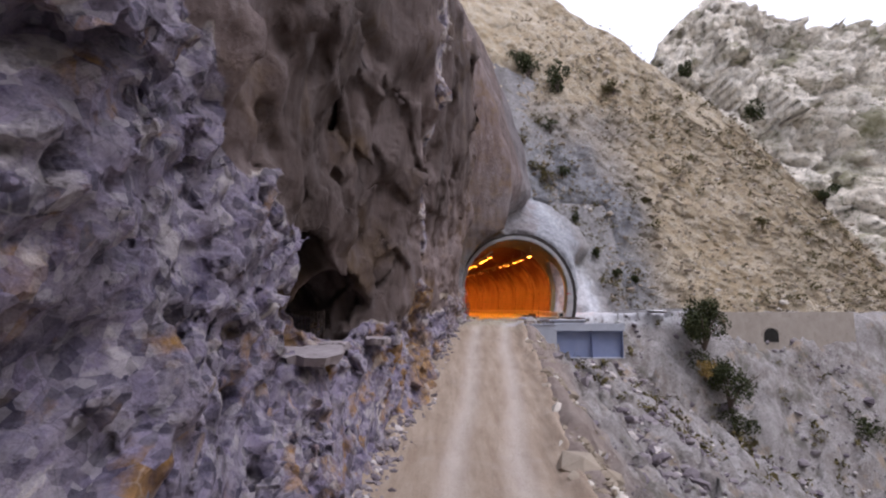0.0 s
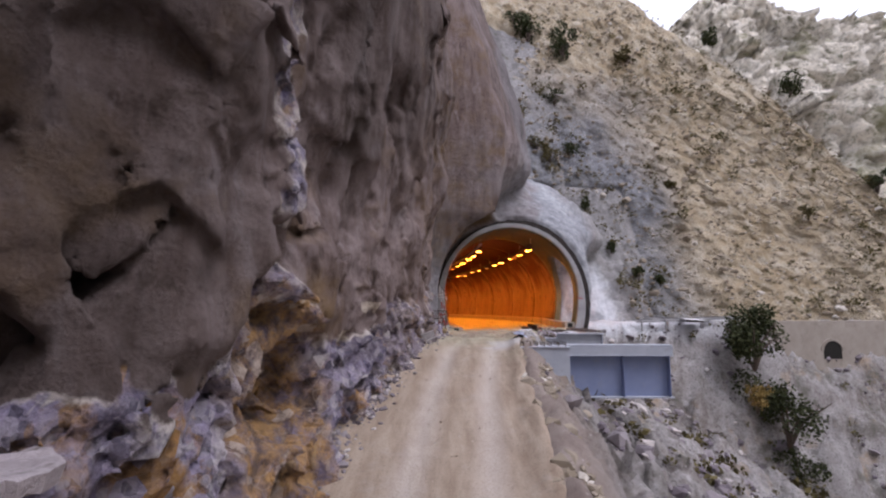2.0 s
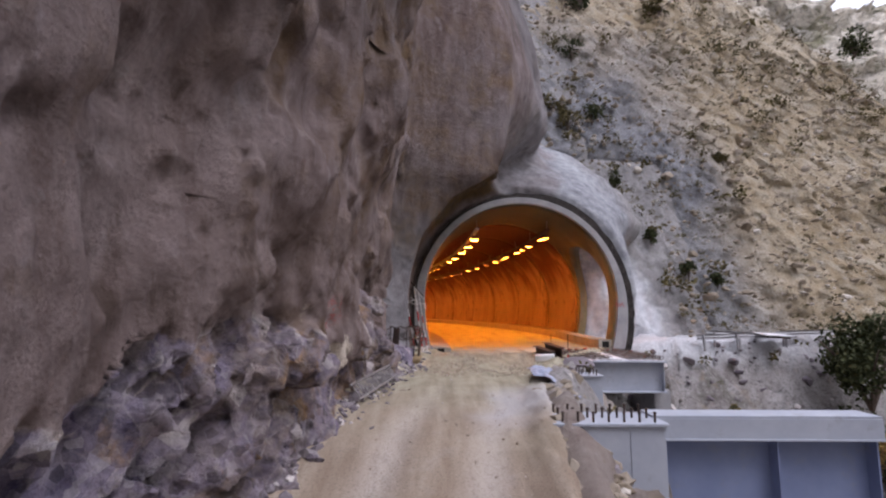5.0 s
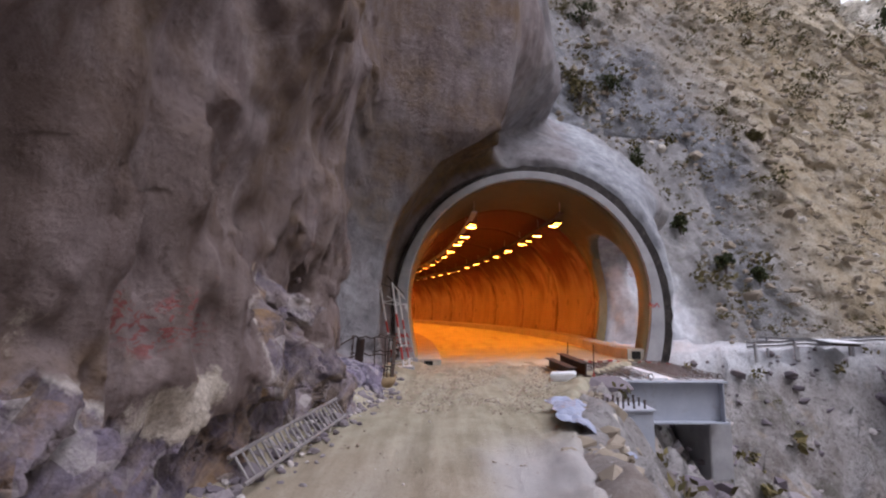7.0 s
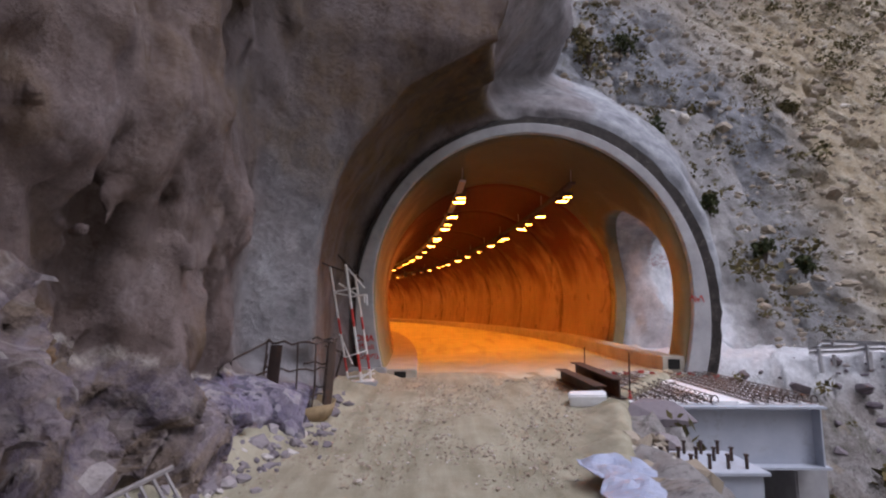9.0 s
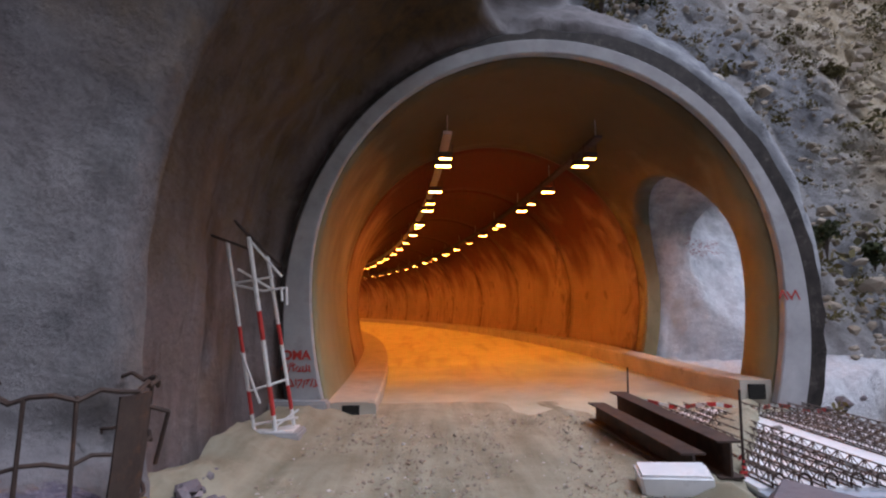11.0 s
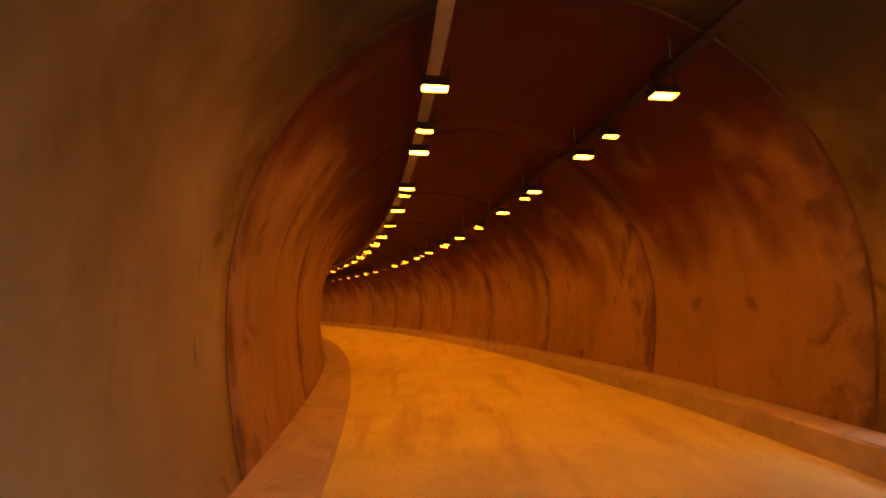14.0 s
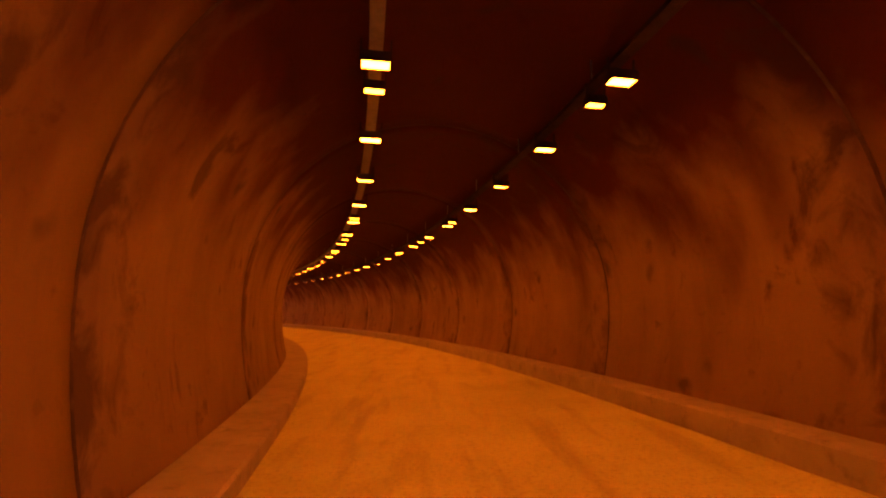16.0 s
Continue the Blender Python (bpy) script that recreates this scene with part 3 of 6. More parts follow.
def rock(p):
    d = rock_base(p)
    near = np.flatnonzero(np.abs(d) < 1.5)
    q = p[near]
    y = q[:, 1]
    rough = 1 - shot_mask(q)
    far = sstep(38, 41, y)
    lumps = 0.42 * fbm(q * 0.42, 3, 11) + 0.62 * fbm(q * (1.0, 1.0, 0.5), 4, 12) + 0.10 * fbm(q * 2.6, 3, 15) + 0.30 * np.abs(fbm(q * (0.8, 0.8, 0.4), 3, 13)) + 0.35 * np.clip(fbm(q * (0.9, 0.9, 0.75), 3, 14) - 0.22, 0, 1)
    lumps *= 1 - 0.55 * sstep(9, 10.5, y) * sstep(20, 17, y)
    k = np.flatnonzero((y > 8.5) & (y < 26))
    c = q[k]
    lumps[k] += ((0.50 - 0.26 * sstep(13.6, 15.0, c[:, 1]) * sstep(5.0, 3.8, c[:, 2])) * facets(c * (0.62, 0.70, 0.55) + 3.7, 21, 1.3) + 0.09 * facets(c * (1.3, 1.3, 1.0) + 1.3, 23, 1.2)) * sstep(24, 17, y[k]) * sstep(8.5, 10, y[k]) * (1 - 0.75 * sstep(16.6, 17.6, y[k]) * sstep(3.0, 2.0, c[:, 2]))
    lumps *= (1 - 0.65 * far) * sstep(4.6, 5.6, np.hypot(q[:, 0] - 6.7, q[:, 2] - SPRING) + 3 * (y < 37))
    k = np.flatnonzero((rough > 0.03) & (q[:, 2] < 9))
    c = q[k]
    along, across = (c[:, 1] + c[:, 2]) * 0.707, (c[:, 2] - c[:, 1]) * 0.707
    beds = np.stack([c[:, 0] * 1.5, along * 0.85, across * 2.4], 1)
    near_cave = sstep(18.2, 16.5, c[:, 1])
    relief = (0.34 * facets(beds, 31, 1.15) + 0.12 * facets(c * (1.2, 1.2, 1.5), 33, 1.0) + 0.11 * facets(c * 2.7, 41, 1.1)) * near_cave
    relief += (0.48 * strata(c, 44) + 0.06 * facets(c * 2.7, 41, 1.1)) * (1 - near_cave)
    lumps[k] += relief * rough[k] * (1 - 0.7 * far[k])
    lumps *= 1 - 0.6 * sstep(9.2, 10.0, y) * sstep(16.0, 15.0, y) * sstep(3.0, 2.4, q[:, 2])
    d[near] += np.clip(lumps, -1.4, 1.4)
    # an added ball that plugs a hole in the rock surface
    d = np.minimum(d, np.sqrt((p[:, 0] - 0.40) ** 2 + (p[:, 1] - 32.32) ** 2 + (p[:, 2] - 1.40) ** 2) - 0.29)
    return d


def surface_net(lo, hi, h):
    """Vertices and quads of the surface rock(p) = 0 in a box."""
    n = [int(round((b - a) / h)) + 1 for a, b in zip(lo, hi)]
    ax = [a + h * np.arange(k) for a, k in zip(lo, n)]
    f = np.empty(n)
    for i in range(n[0]):
        Y, Z = np.meshgrid(ax[1], ax[2], indexing="ij")
        f[i] = rock(np.stack([np.full(Y.size, ax[0][i]), Y.ravel(), Z.ravel()], 1)).reshape(n[1:])
    s = f < 0
    c = np.zeros([k - 1 for k in n], dtype=np.int8)
    corners = [(i, j, k) for i in (0, 1) for j in (0, 1) for k in (0, 1)]
    for i, j, k in corners:
        c += s[i:n[0] - 1 + i, j:n[1] - 1 + j, k:n[2] - 1 + k]
    act = np.argwhere((c > 0) & (c < 8))
    ids = np.full(c.shape, -1, dtype=np.int64)
    ids[tuple(act.T)] = np.arange(len(act))
    val = {o: f[tuple((act + o).T)] for o in corners}
    pos, cnt = np.zeros((len(act), 3)), np.zeros(len(act))
    for a in corners:
        for k in range(3):
            if a[k] == 0:
                b = tuple(1 if q == k else a[q] for q in range(3))
                fa, fb = val[a], val[b]
                x = (fa < 0) != (fb < 0)
                t = np.where(x, fa / np.where(x, fa - fb, 1), 0)
                pt = np.array(a, dtype=float)[None].repeat(len(act), 0)
                pt[:, k] = t
                pos += np.where(x[:, None], pt, 0)
                cnt += x
    pos = (pos / cnt[:, None] + act) * h + np.array(lo)
    faces = []
    for k in range(3):
        u, v = (k + 1) % 3, (k + 2) % 3
        sl0 = [slice(None)] * 3
        sl1 = [slice(None)] * 3
        sl0[k], sl1[k] = slice(0, -1), slice(1, None)
        e = np.argwhere(s[tuple(sl0)] != s[tuple(sl1)])
        e = e[(e[:, u] > 0) & (e[:, v] > 0) & (e[:, u] < n[u] - 1) & (e[:, v] < n[v] - 1)]
        eu, ev = np.eye(3, dtype=int)[u], np.eye(3, dtype=int)[v]
        quad = np.stack([ids[tuple((e - du * eu - dv * ev).T)] for du, dv in ((1, 1), (0, 1), (0, 0), (1, 0))], 1)
        flip = ~s[tuple(e.T)]
        quad[flip] = quad[flip][:, ::-1]
        faces.append(quad)
    return pos, np.concatenate(faces)


def fresh_mask(p):
    """Newer, paler spray round the portal."""
    x, y, z = p[:, 0], p[:, 1], p[:, 2]
    n = fbm(p * 0.5, 4, 77)
    crest = sstep(8.6, 10.2, x + 1.2 * n) * sstep(41, 45, y) * (0.95 + 0.35 * n)
    face = sstep(6.8, 6.4, np.hypot(x - 6.85, z - SPRING) + 0.3 * n) * sstep(39.6, 40.2, y) * sstep(42.0, 41.4, y)
    inner = sstep(6.35, 6.05, np.hypot(x - 6.75, z - SPRING)) * sstep(41.05, 41.2, y) * sstep(46.2, 45.8, y) * sstep(2.2, 4.4, z + n)
    return np.clip(sstep(37.6, 39.2, y + 1.0 * n) * (0.12 + 0.3 * n) * sstep(16, 11, z + 3 * n) + 0.45 * face * sstep(6.6, 4.6, z + n) + 0.45 * sstep(43.5, 46, y) * sstep(5.0, 6.2, x + 0.6 * n) + crest, 0, 1) * sstep(15.8, 12.6, x + 2.0 * n) * (1 - inner)


def pale_mask(p):
    """White rebound spray on the flank beside the portal and on the hump over it."""
    x, y, z = p[:, 0], p[:, 1], p[:, 2]
    n = fbm(p * 0.6, 4, 78)
    flank = sstep(11.6, 12.4, x + 0.8 * n) * sstep(17.6, 16.0, x + 1.5 * n) * sstep(46.0, 47.0, y) * sstep(6.0, 3.8, z + 2.0 * n)
    hump = 0.45 * np.exp(-(((x - 10.8) / 1.3) ** 2 + ((z - 11.6 + 1.2 * (x - 10.8)) / 1.6) ** 2)) * (y > 46)
    return np.clip(flank + hump * (0.8 + n), 0, 1)


def umber_mask(p):
    """Dark weathered beds at the foot of the cliff before the portal."""
    x, y, z = p[:, 0], p[:, 1], p[:, 2]
    return (0.65 * sstep(25.5, 27.5, y) + 0.35 * sstep(30.5, 32.3, y)) * sstep(38.5, 36.5, y) + 0.45 * sstep(17.4, 18.2, y) * sstep(21.5, 20.6, y) * sstep(3.2, 2.6, z)


def ochre_mask(p):
    """Iron-stained clay in the hollows and along one seam; brown over vault and cliff."""
    x, y, z = p[:, 0], p[:, 1], p[:, 2]
    n = fbm(p * 1.1, 4, 83)
    seam = sstep(1.9, 1.1, np.abs(y - 19.5 + 0.6 * n)) * sstep(2.7, 1.7, z + 0.8 * n)
    alcove = sstep(-3.2, -3.8, x) * sstep(9, 9.6, y) * sstep(14.4, 13.4, y) * sstep(2.4, 1.5, z + n) * 0.9
    foot = sstep(1.3, 0.5, np.abs(y - 33.2 + 1.5 * n)) * sstep(1.4, 0.8, z + 0.8 * n) * 0.7
    vault = 0.95 * sstep(6.35, 6.05, np.hypot(x - 6.75, z - SPRING)) * sstep(41.05, 41.2, y) * sstep(46.2, 45.8, y) * sstep(1.8, 3.4, z + n)
    # brown stain; near the canopy it also paints the shade of the overhang
    brown = 0.75 * (0.35 + 0.65 * sstep(3.2, 5.0, z)) * sstep(25, 30, y) * sstep(41.4, 40.9, y) * sstep(-0.25, 0.3, n) * sstep(0, 1, (z - 1.0 - 2.2 * sstep(37.5, 39, y)) / 1.5)
    return np.clip(seam + alcove + foot + vault + brown, 0, 1)


def slate_shade_mask(p):
    """Dark slaty slabs round the cave, and shade painted on alcove, vault, brow, shoulder."""
    x, y, z = p[:, 0], p[:, 1], p[:, 2]
    n = fbm(p * 0.6, 4, 87)
    # dark slaty stretch, deepened to paint the cave and overhang shade
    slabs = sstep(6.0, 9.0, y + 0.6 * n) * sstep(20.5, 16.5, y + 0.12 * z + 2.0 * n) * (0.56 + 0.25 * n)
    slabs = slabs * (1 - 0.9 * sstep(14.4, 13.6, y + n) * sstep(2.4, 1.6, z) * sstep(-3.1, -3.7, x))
    # shade painted on the vault roof and the brow before it
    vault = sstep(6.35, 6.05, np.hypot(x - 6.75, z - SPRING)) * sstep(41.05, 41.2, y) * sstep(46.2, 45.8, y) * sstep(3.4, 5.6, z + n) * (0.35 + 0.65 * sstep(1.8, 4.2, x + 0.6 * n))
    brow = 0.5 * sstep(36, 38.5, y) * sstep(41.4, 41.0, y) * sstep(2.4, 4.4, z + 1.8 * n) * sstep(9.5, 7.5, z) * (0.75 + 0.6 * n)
    # alcove roof and cliff shoulder: shade put into the colour
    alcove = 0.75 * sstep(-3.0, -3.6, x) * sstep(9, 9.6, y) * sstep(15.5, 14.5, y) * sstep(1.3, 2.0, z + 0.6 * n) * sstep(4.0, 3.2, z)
    shoulder = 0.42 * sstep(41, 43, y) * sstep(11.5, 16, z) * sstep(9.6, 8.4, x + 0.8 * n) * (0.8 + 0.7 * n)
    drip = fbm(p * (0.8, 0.8, 0.12), 4, 88)
    weep = (0.72 - 0.34 * sstep(25, 29, y)) * sstep(18.5, 21.5, y) * sstep(40, 37, y) * sstep(0, 1, (z + 2.2 * drip - 3.2 - 2.4 * sstep(25, 28, y)) / 3.4) * (0.75 + 0.5 * drip)
    return np.clip(slabs + vault + brow + alcove + shoulder + weep, 0, 1)


def lime_mask(p):
    """Pale lime patches at the foot of the cliff."""
    x, y, z = p[:, 0], p[:, 1], p[:, 2]
    a = np.exp(-(((y - 31.8) / 0.75) ** 2 + ((z - 1.2) / 0.42) ** 2))
    b = np.exp(-(((y - 22.9) / 0.35) ** 2 + ((z - 1.6) / 0.2) ** 2)) + np.exp(-(((y - 22.3) / 0.3) ** 2 + ((z - 0.9) / 0.2) ** 2))
    c = np.exp(-(((y - 33.8) / 0.25) ** 2 + ((z - 2.7) / 0.6) ** 2)) + np.exp(-(((y - 29.9) / 0.4) ** 2 + ((z - 2.1) / 0.4) ** 2))
    return np.clip(a + b + 0.45 * c, 0, 1)


def scrawl_mask(p):
    """Faded red paint on the cliff."""
    near = sstep(0.9, 0.6, np.abs(p[:, 1] - 31.4)) * sstep(0.3, 0.15, np.abs(p[:, 2] - 2.08 - 0.1 * np.sin(7 * p[:, 1])))
    beyond = sstep(1.2, 0.8, np.abs(p[:, 0] - 13.8)) * sstep(0.4, 0.2, np.abs(p[:, 2] - 4.3)) * (p[:, 1] > 49)
    return near + beyond


def scree_mask(p):
    """Bare hillside beyond the sprayed strip."""
    n = fbm(p * 0.35, 4, 79)
    return sstep(12.5, 15.5, p[:, 0] + 0.25 * (p[:, 2] - 4) + 2.5 * n) * sstep(50.5, 52.5, p[:, 1])


def rock_piece(name, lo, hi, h, label):
    v, f = surface_net(lo, hi, h)
    tag = np.arange(len(v))
    for _ in range(400):                    # drop loose crumbs: keep the largest piece
        low = tag[f].min(1)
        new_tag = tag.copy()
        for k in range(4):
            np.minimum.at(new_tag, f[:, k], low)
        new_tag = new_tag[new_tag]
        if (new_tag == tag).all():
            break
        tag = new_tag
    count = np.bincount(tag, minlength=len(v))
    keep = count[tag] > 0.04 * len(v)
    f = f[keep[f[:, 0]]]
    ids = np.cumsum(keep) - 1
    v, f = v[keep], ids[f]
    links = np.concatenate([f[:, (k, (k + 1) % 4)] for k in range(4)])
    links = np.concatenate([links, links[:, ::-1]])
    for _ in range(3):                      # fill pits and shave spikes of a single cell
        total = np.stack([np.bincount(links[:, 0], v[links[:, 1], k], len(v)) for k in range(3)], 1)
        delta = total / np.maximum(np.bincount(links[:, 0], minlength=len(v)), 1)[:, None] - v
        size = np.linalg.norm(delta, axis=1) / h
        v = v + delta * (0.8 * np.clip((size - 0.28) / 0.3, 0, 1))[:, None]
    me = raw_mesh(name, v, f, CLIFF, True, (("shotcrete", shot_mask(v)), ("fresh", fresh_mask(v)), ("scree", scree_mask(v)), ("ochre", ochre_mask(v)), ("slate_shade", slate_shade_mask(v)), ("pale", pale_mask(v)), ("umber", umber_mask(v)), ("lime", lime_mask(v)), ("scrawl", scrawl_mask(v))))
    soft = shot_mask(v)[f[:, 0]] > 0.45
    me.polygons.foreach_set("use_smooth", soft)
    return tagged(new(name, me), label, "cliff", kind="structure")


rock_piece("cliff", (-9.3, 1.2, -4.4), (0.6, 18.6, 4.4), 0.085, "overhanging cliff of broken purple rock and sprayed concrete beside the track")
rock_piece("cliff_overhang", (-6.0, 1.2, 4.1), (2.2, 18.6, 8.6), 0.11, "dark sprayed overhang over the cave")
rock_piece("cliff_middle", (-3.2, 18.2, -3.6), (1.6, 27.2, 4.4), 0.075, "sprayed cliff with hollows over a foot of broken purple rock")
rock_piece("cliff_middle_top", (-3.0, 18.2, 4.1), (2.6, 27.2, 8.6), 0.11, "lumpy sprayed cliff stained by seeping water")
rock_piece("cliff_far", (-1.6, 26.7, -1.6), (2.6, 39.2, 3.6), 0.07, "brown-grey sprayed cliff over dark tilted rock beds")
rock_piece("cliff_far_top", (-3.0, 26.7, 3.3), (4.4, 39.2, 13.0), 0.13, "lumpy brown-grey cliff sprayed with concrete beside the track")
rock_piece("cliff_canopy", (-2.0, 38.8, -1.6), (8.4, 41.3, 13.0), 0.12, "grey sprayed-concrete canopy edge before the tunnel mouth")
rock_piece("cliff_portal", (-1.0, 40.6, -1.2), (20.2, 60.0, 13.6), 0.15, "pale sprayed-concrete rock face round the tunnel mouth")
rock_piece("cliff_upper", (-9.0, 0.4, 8.0), (11.2, 41.5, 40.0), 0.36, "high dark cliff over the track")
rock_piece("cliff_shoulder", (-9.0, 40.9, 12.9), (14.0, 66.0, 40.0), 0.33, "dark shoulder of the cliff high over the tunnel mouth")
rock_piece("cliff_behind", (-9.0, -24.0, -6.0), (4.4, 1.4, 40.0), 0.40, "rough cliff that lines the track")


# ---------- hillside, ground, track, distance ----------
def hillside():
    xs = np.concatenate([np.arange(-6.0, 62, 0.4), np.arange(62, 110, 2.0)])
    vs = np.linspace(0, 1, 190)
    X, V = np.meshgrid(xs, vs, indexing="ij")
    top = ridge_z(X) + 1.2 * fbm(np.stack([X.ravel() * 0.25, 0 * X.ravel(), 0 * X.ravel()], 1), 4, 5).reshape(X.shape) * 1.6
    low = np.interp(X, (12.5, 13.5), (12.6, -1.0))
    Z = np.maximum(low, -1.0 + V * (top + 1.0))
    over = np.clip(V - 0.93, 0, 1) / 0.07
    Y = hill_y(X, Z) + 9 * over ** 2
    Z = Z - 1.5 * over ** 2
    P = np.stack([X.ravel(), Y.ravel(), Z.ravel()], 1)
    n = 1.3 * fbm(P * 0.10, 3, 51) + 0.35 * fbm(P * 0.5, 4, 52) + 0.30 * facets(P * 0.55, 53, 0.7) + 0.24 * facets(P * 1.3, 54, 0.9)
    gully = 1.3 * np.abs(fbm(np.stack([P[:, 0] * 0.22 + 0.05 * P[:, 2], 0 * P[:, 0], P[:, 2] * 0.03], 1), 3, 55))
    P[:, 1] += 1.1 * sstep(20.2, 18.6, P[:, 0]) * sstep(14.2, 12.6, P[:, 2])
    P[:, 1] -= (n - gully) * np.clip((P[:, 2] + 2) / 3, 0.25, 1) 
    grey = np.clip(sstep(30, 20, P[:, 0] + 0.5 * P[:, 2] * 0 + 7 * fbm(P * 0.1, 3, 56)) * sstep(34, 16, P[:, 2] + 6 * fbm(P * 0.15, 3, 57)), 0, 1)
    me = raw_mesh("hillside", P, grid_faces(len(xs), len(vs))[:, ::-1], HILL, True, (("grey", grey),))
    tagged(new("hillside", me), "steep dry hillside of beige scree and pale rock", "hill", kind="structure")


def ground_z(x, y):
    edge, zr = road_right(np.clip(y, -40, 46.3)), road_z(y)
    dx = np.clip(x - edge - 0.8, 0, 200)
    bank = zr - 1.25 * np.minimum(dx, 1.6) - 0.64 * np.clip(dx - 1.6, 0, 200) - 0.05
    back = np.minimum(0.55, (y - 49.3 - 0.25 * (np.clip(x, 12, 200) - 20)) / 0.45)
    back = np.where(x < 11.5, np.minimum(back, -3.0 * (11.5 - x)), back)
    z = np.maximum(bank, back)
    return np.where(x < edge, zr - 0.25, z)


def ground():
    xs = np.concatenate([np.arange(-80, -4, 6.0), np.arange(-4, 3, 1.0), np.arange(3, 16, 0.2), np.arange(16, 40, 0.4), np.arange(40, 90, 1.5), np.arange(90, 700, 40.0)])
    ys = np.concatenate([np.arange(-300, -20, 20.0), np.arange(-20, 6, 1.0), np.arange(6, 56, 0.22), np.arange(56, 70, 2.0)])
    X, Y = np.meshgrid(xs, ys, indexing="ij")
    x, y = X.ravel(), Y.ravel()
    z = np.maximum(ground_z(x, y), -46)
    P = np.stack([x, y, z], 1)
    edge = road_right(np.clip(y, -40, 46.3))
    amp = sstep(0.1, 1.6, x - edge) * np.where(z > 0.3, 0.25, 1)
    P[:, 2] += amp * (0.9 * fbm(P * 0.3, 4, 61) + 1.1 * facets(P * (0.35, 0.35, 0.2), 60, 1.1) * sstep(14, 20, x) + 0.6 * facets(P * (0.8, 0.8, 0.5), 62, 1.0) + 0.25 * facets(P * 1.9, 63, 1.0))
    P[:, 2] -= 1.3 * sstep(47.3, 48.6, y) * (x < 11.4)
    P[:, 2] += 0.28 * np.exp(-((x - edge - 0.55) / 0.4) ** 2) * (1 + fbm(P * 1.2, 3, 64)) * (y < 38)
    spoil = sstep(3.2, 0.8, x - edge + 1.2 * fbm(P * 0.5, 3, 65)) * sstep(36, 30, y)
    chalk = sstep(11.3, 12.2, x) * sstep(30, 17, x) * sstep(45.6, 47.0, y + fbm(P * 0.7, 3, 66)) * sstep(-0.9, -0.2, P[:, 2])
    me = raw_mesh("ground", P, grid_faces(len(xs), len(ys)), GROUND, True, (("spoil", spoil), ("chalk", chalk)))
    tagged(new("ground", me), "steep rubble slope falling from the track into the valley", "ground", kind="structure")


def track():
    ys = np.concatenate([np.arange(-24, 4, 0.8), np.arange(4, 47.4, 0.14)])
    us = np.linspace(-0.08, 1.08, 60)
    Yg, U = np.meshgrid(ys, us, indexing="ij")
    L, R = road_left(Yg) - 0.15, road_right(Yg) + 0.1
    X = L + U * (R - L)
    Z = road_z(Yg)
    P = np.stack([X.ravel(), Yg.ravel(), Z.ravel()], 1)
    mid = (L + 0.56 * (R - L)).ravel()
    off = P[:, 0] - mid + 0.18 * fbm(P * (0, 0.15, 0), 3, 71)
    wheel = np.exp(-((np.abs(off - 0.15) - 0.85) / 0.33) ** 2)
    u = U.ravel()
    berm = sstep(0.88, 1.02, u) * 0.20 + sstep(0.10, -0.02, u) * 0.22
    P[:, 2] += berm * (1 + 0.8 * fbm(P * 1.5, 3, 72)) - 0.05 * wheel + 0.06 * fbm(P * 0.7, 4, 73) + 0.035 * facets(P * (3, 3, 1), 74, 0.8) * (0.25 + sstep(0.7, 1, u) + sstep(0.25, 0, u))
    P[:, 2] -= sstep(1.03, 1.08, u) * 0.5
    rut = wheel * sstep(44, 30, P[:, 1]) * 0.85
    wash = sstep(0.62, 0.85, u + 0.25 * fbm(P * 0.6, 4, 75)) * sstep(30.5, 32.5, P[:, 1] + fbm(P * 0.8, 3, 76)) * sstep(36, 33.5, P[:, 1]) * 0.5
    apron = sstep(28, 39, P[:, 1] + 2.5 * fbm(P * 0.5, 3, 78))
    me = raw_mesh("road", P, grid_faces(len(ys), len(us))[:, ::-1], ROAD, True, (("rut", rut), ("wash", wash), ("apron", apron)))
    tagged(new("road", me), "rutted dirt track climbing to the tunnel mouth", "road", kind="structure")


def mountain(name, x0, x1, y, top, seed, label, depth=0.5, nx=300):
    """A far slope seen face on; top: ridge height by x."""
    xs, vs = np.linspace(x0, x1, nx), np.linspace(0, 1, 170)
    X, V = np.meshgrid(xs, vs, indexing="ij")
    H = np.interp(X, top[0], top[1])
    Z = -60 + V * (H + 60)
    P = np.stack([X.ravel(), (y + depth * Z + 0.12 * X).ravel(), Z.ravel()], 1)
    n = 16 * fbm(P * 0.018, 5, seed) + 9 * facets(P * (0.05, 0.05, 0.035), seed + 1, 1.1) + 4.5 * facets(P * 0.14, seed + 2, 1.1) + 2.0 * facets(P * 0.33, seed + 3, 1.1)
    P[:, 1] -= n
    P[:, 2] += 3 * fbm(P * 0.05, 4, seed + 4) * (V.ravel() > 0.9)
    me = raw_mesh(name, P, grid_faces(len(xs), len(vs))[:, ::-1], FARROCK, True)
    tagged(new(name, me), label, "mountain", kind="structure")


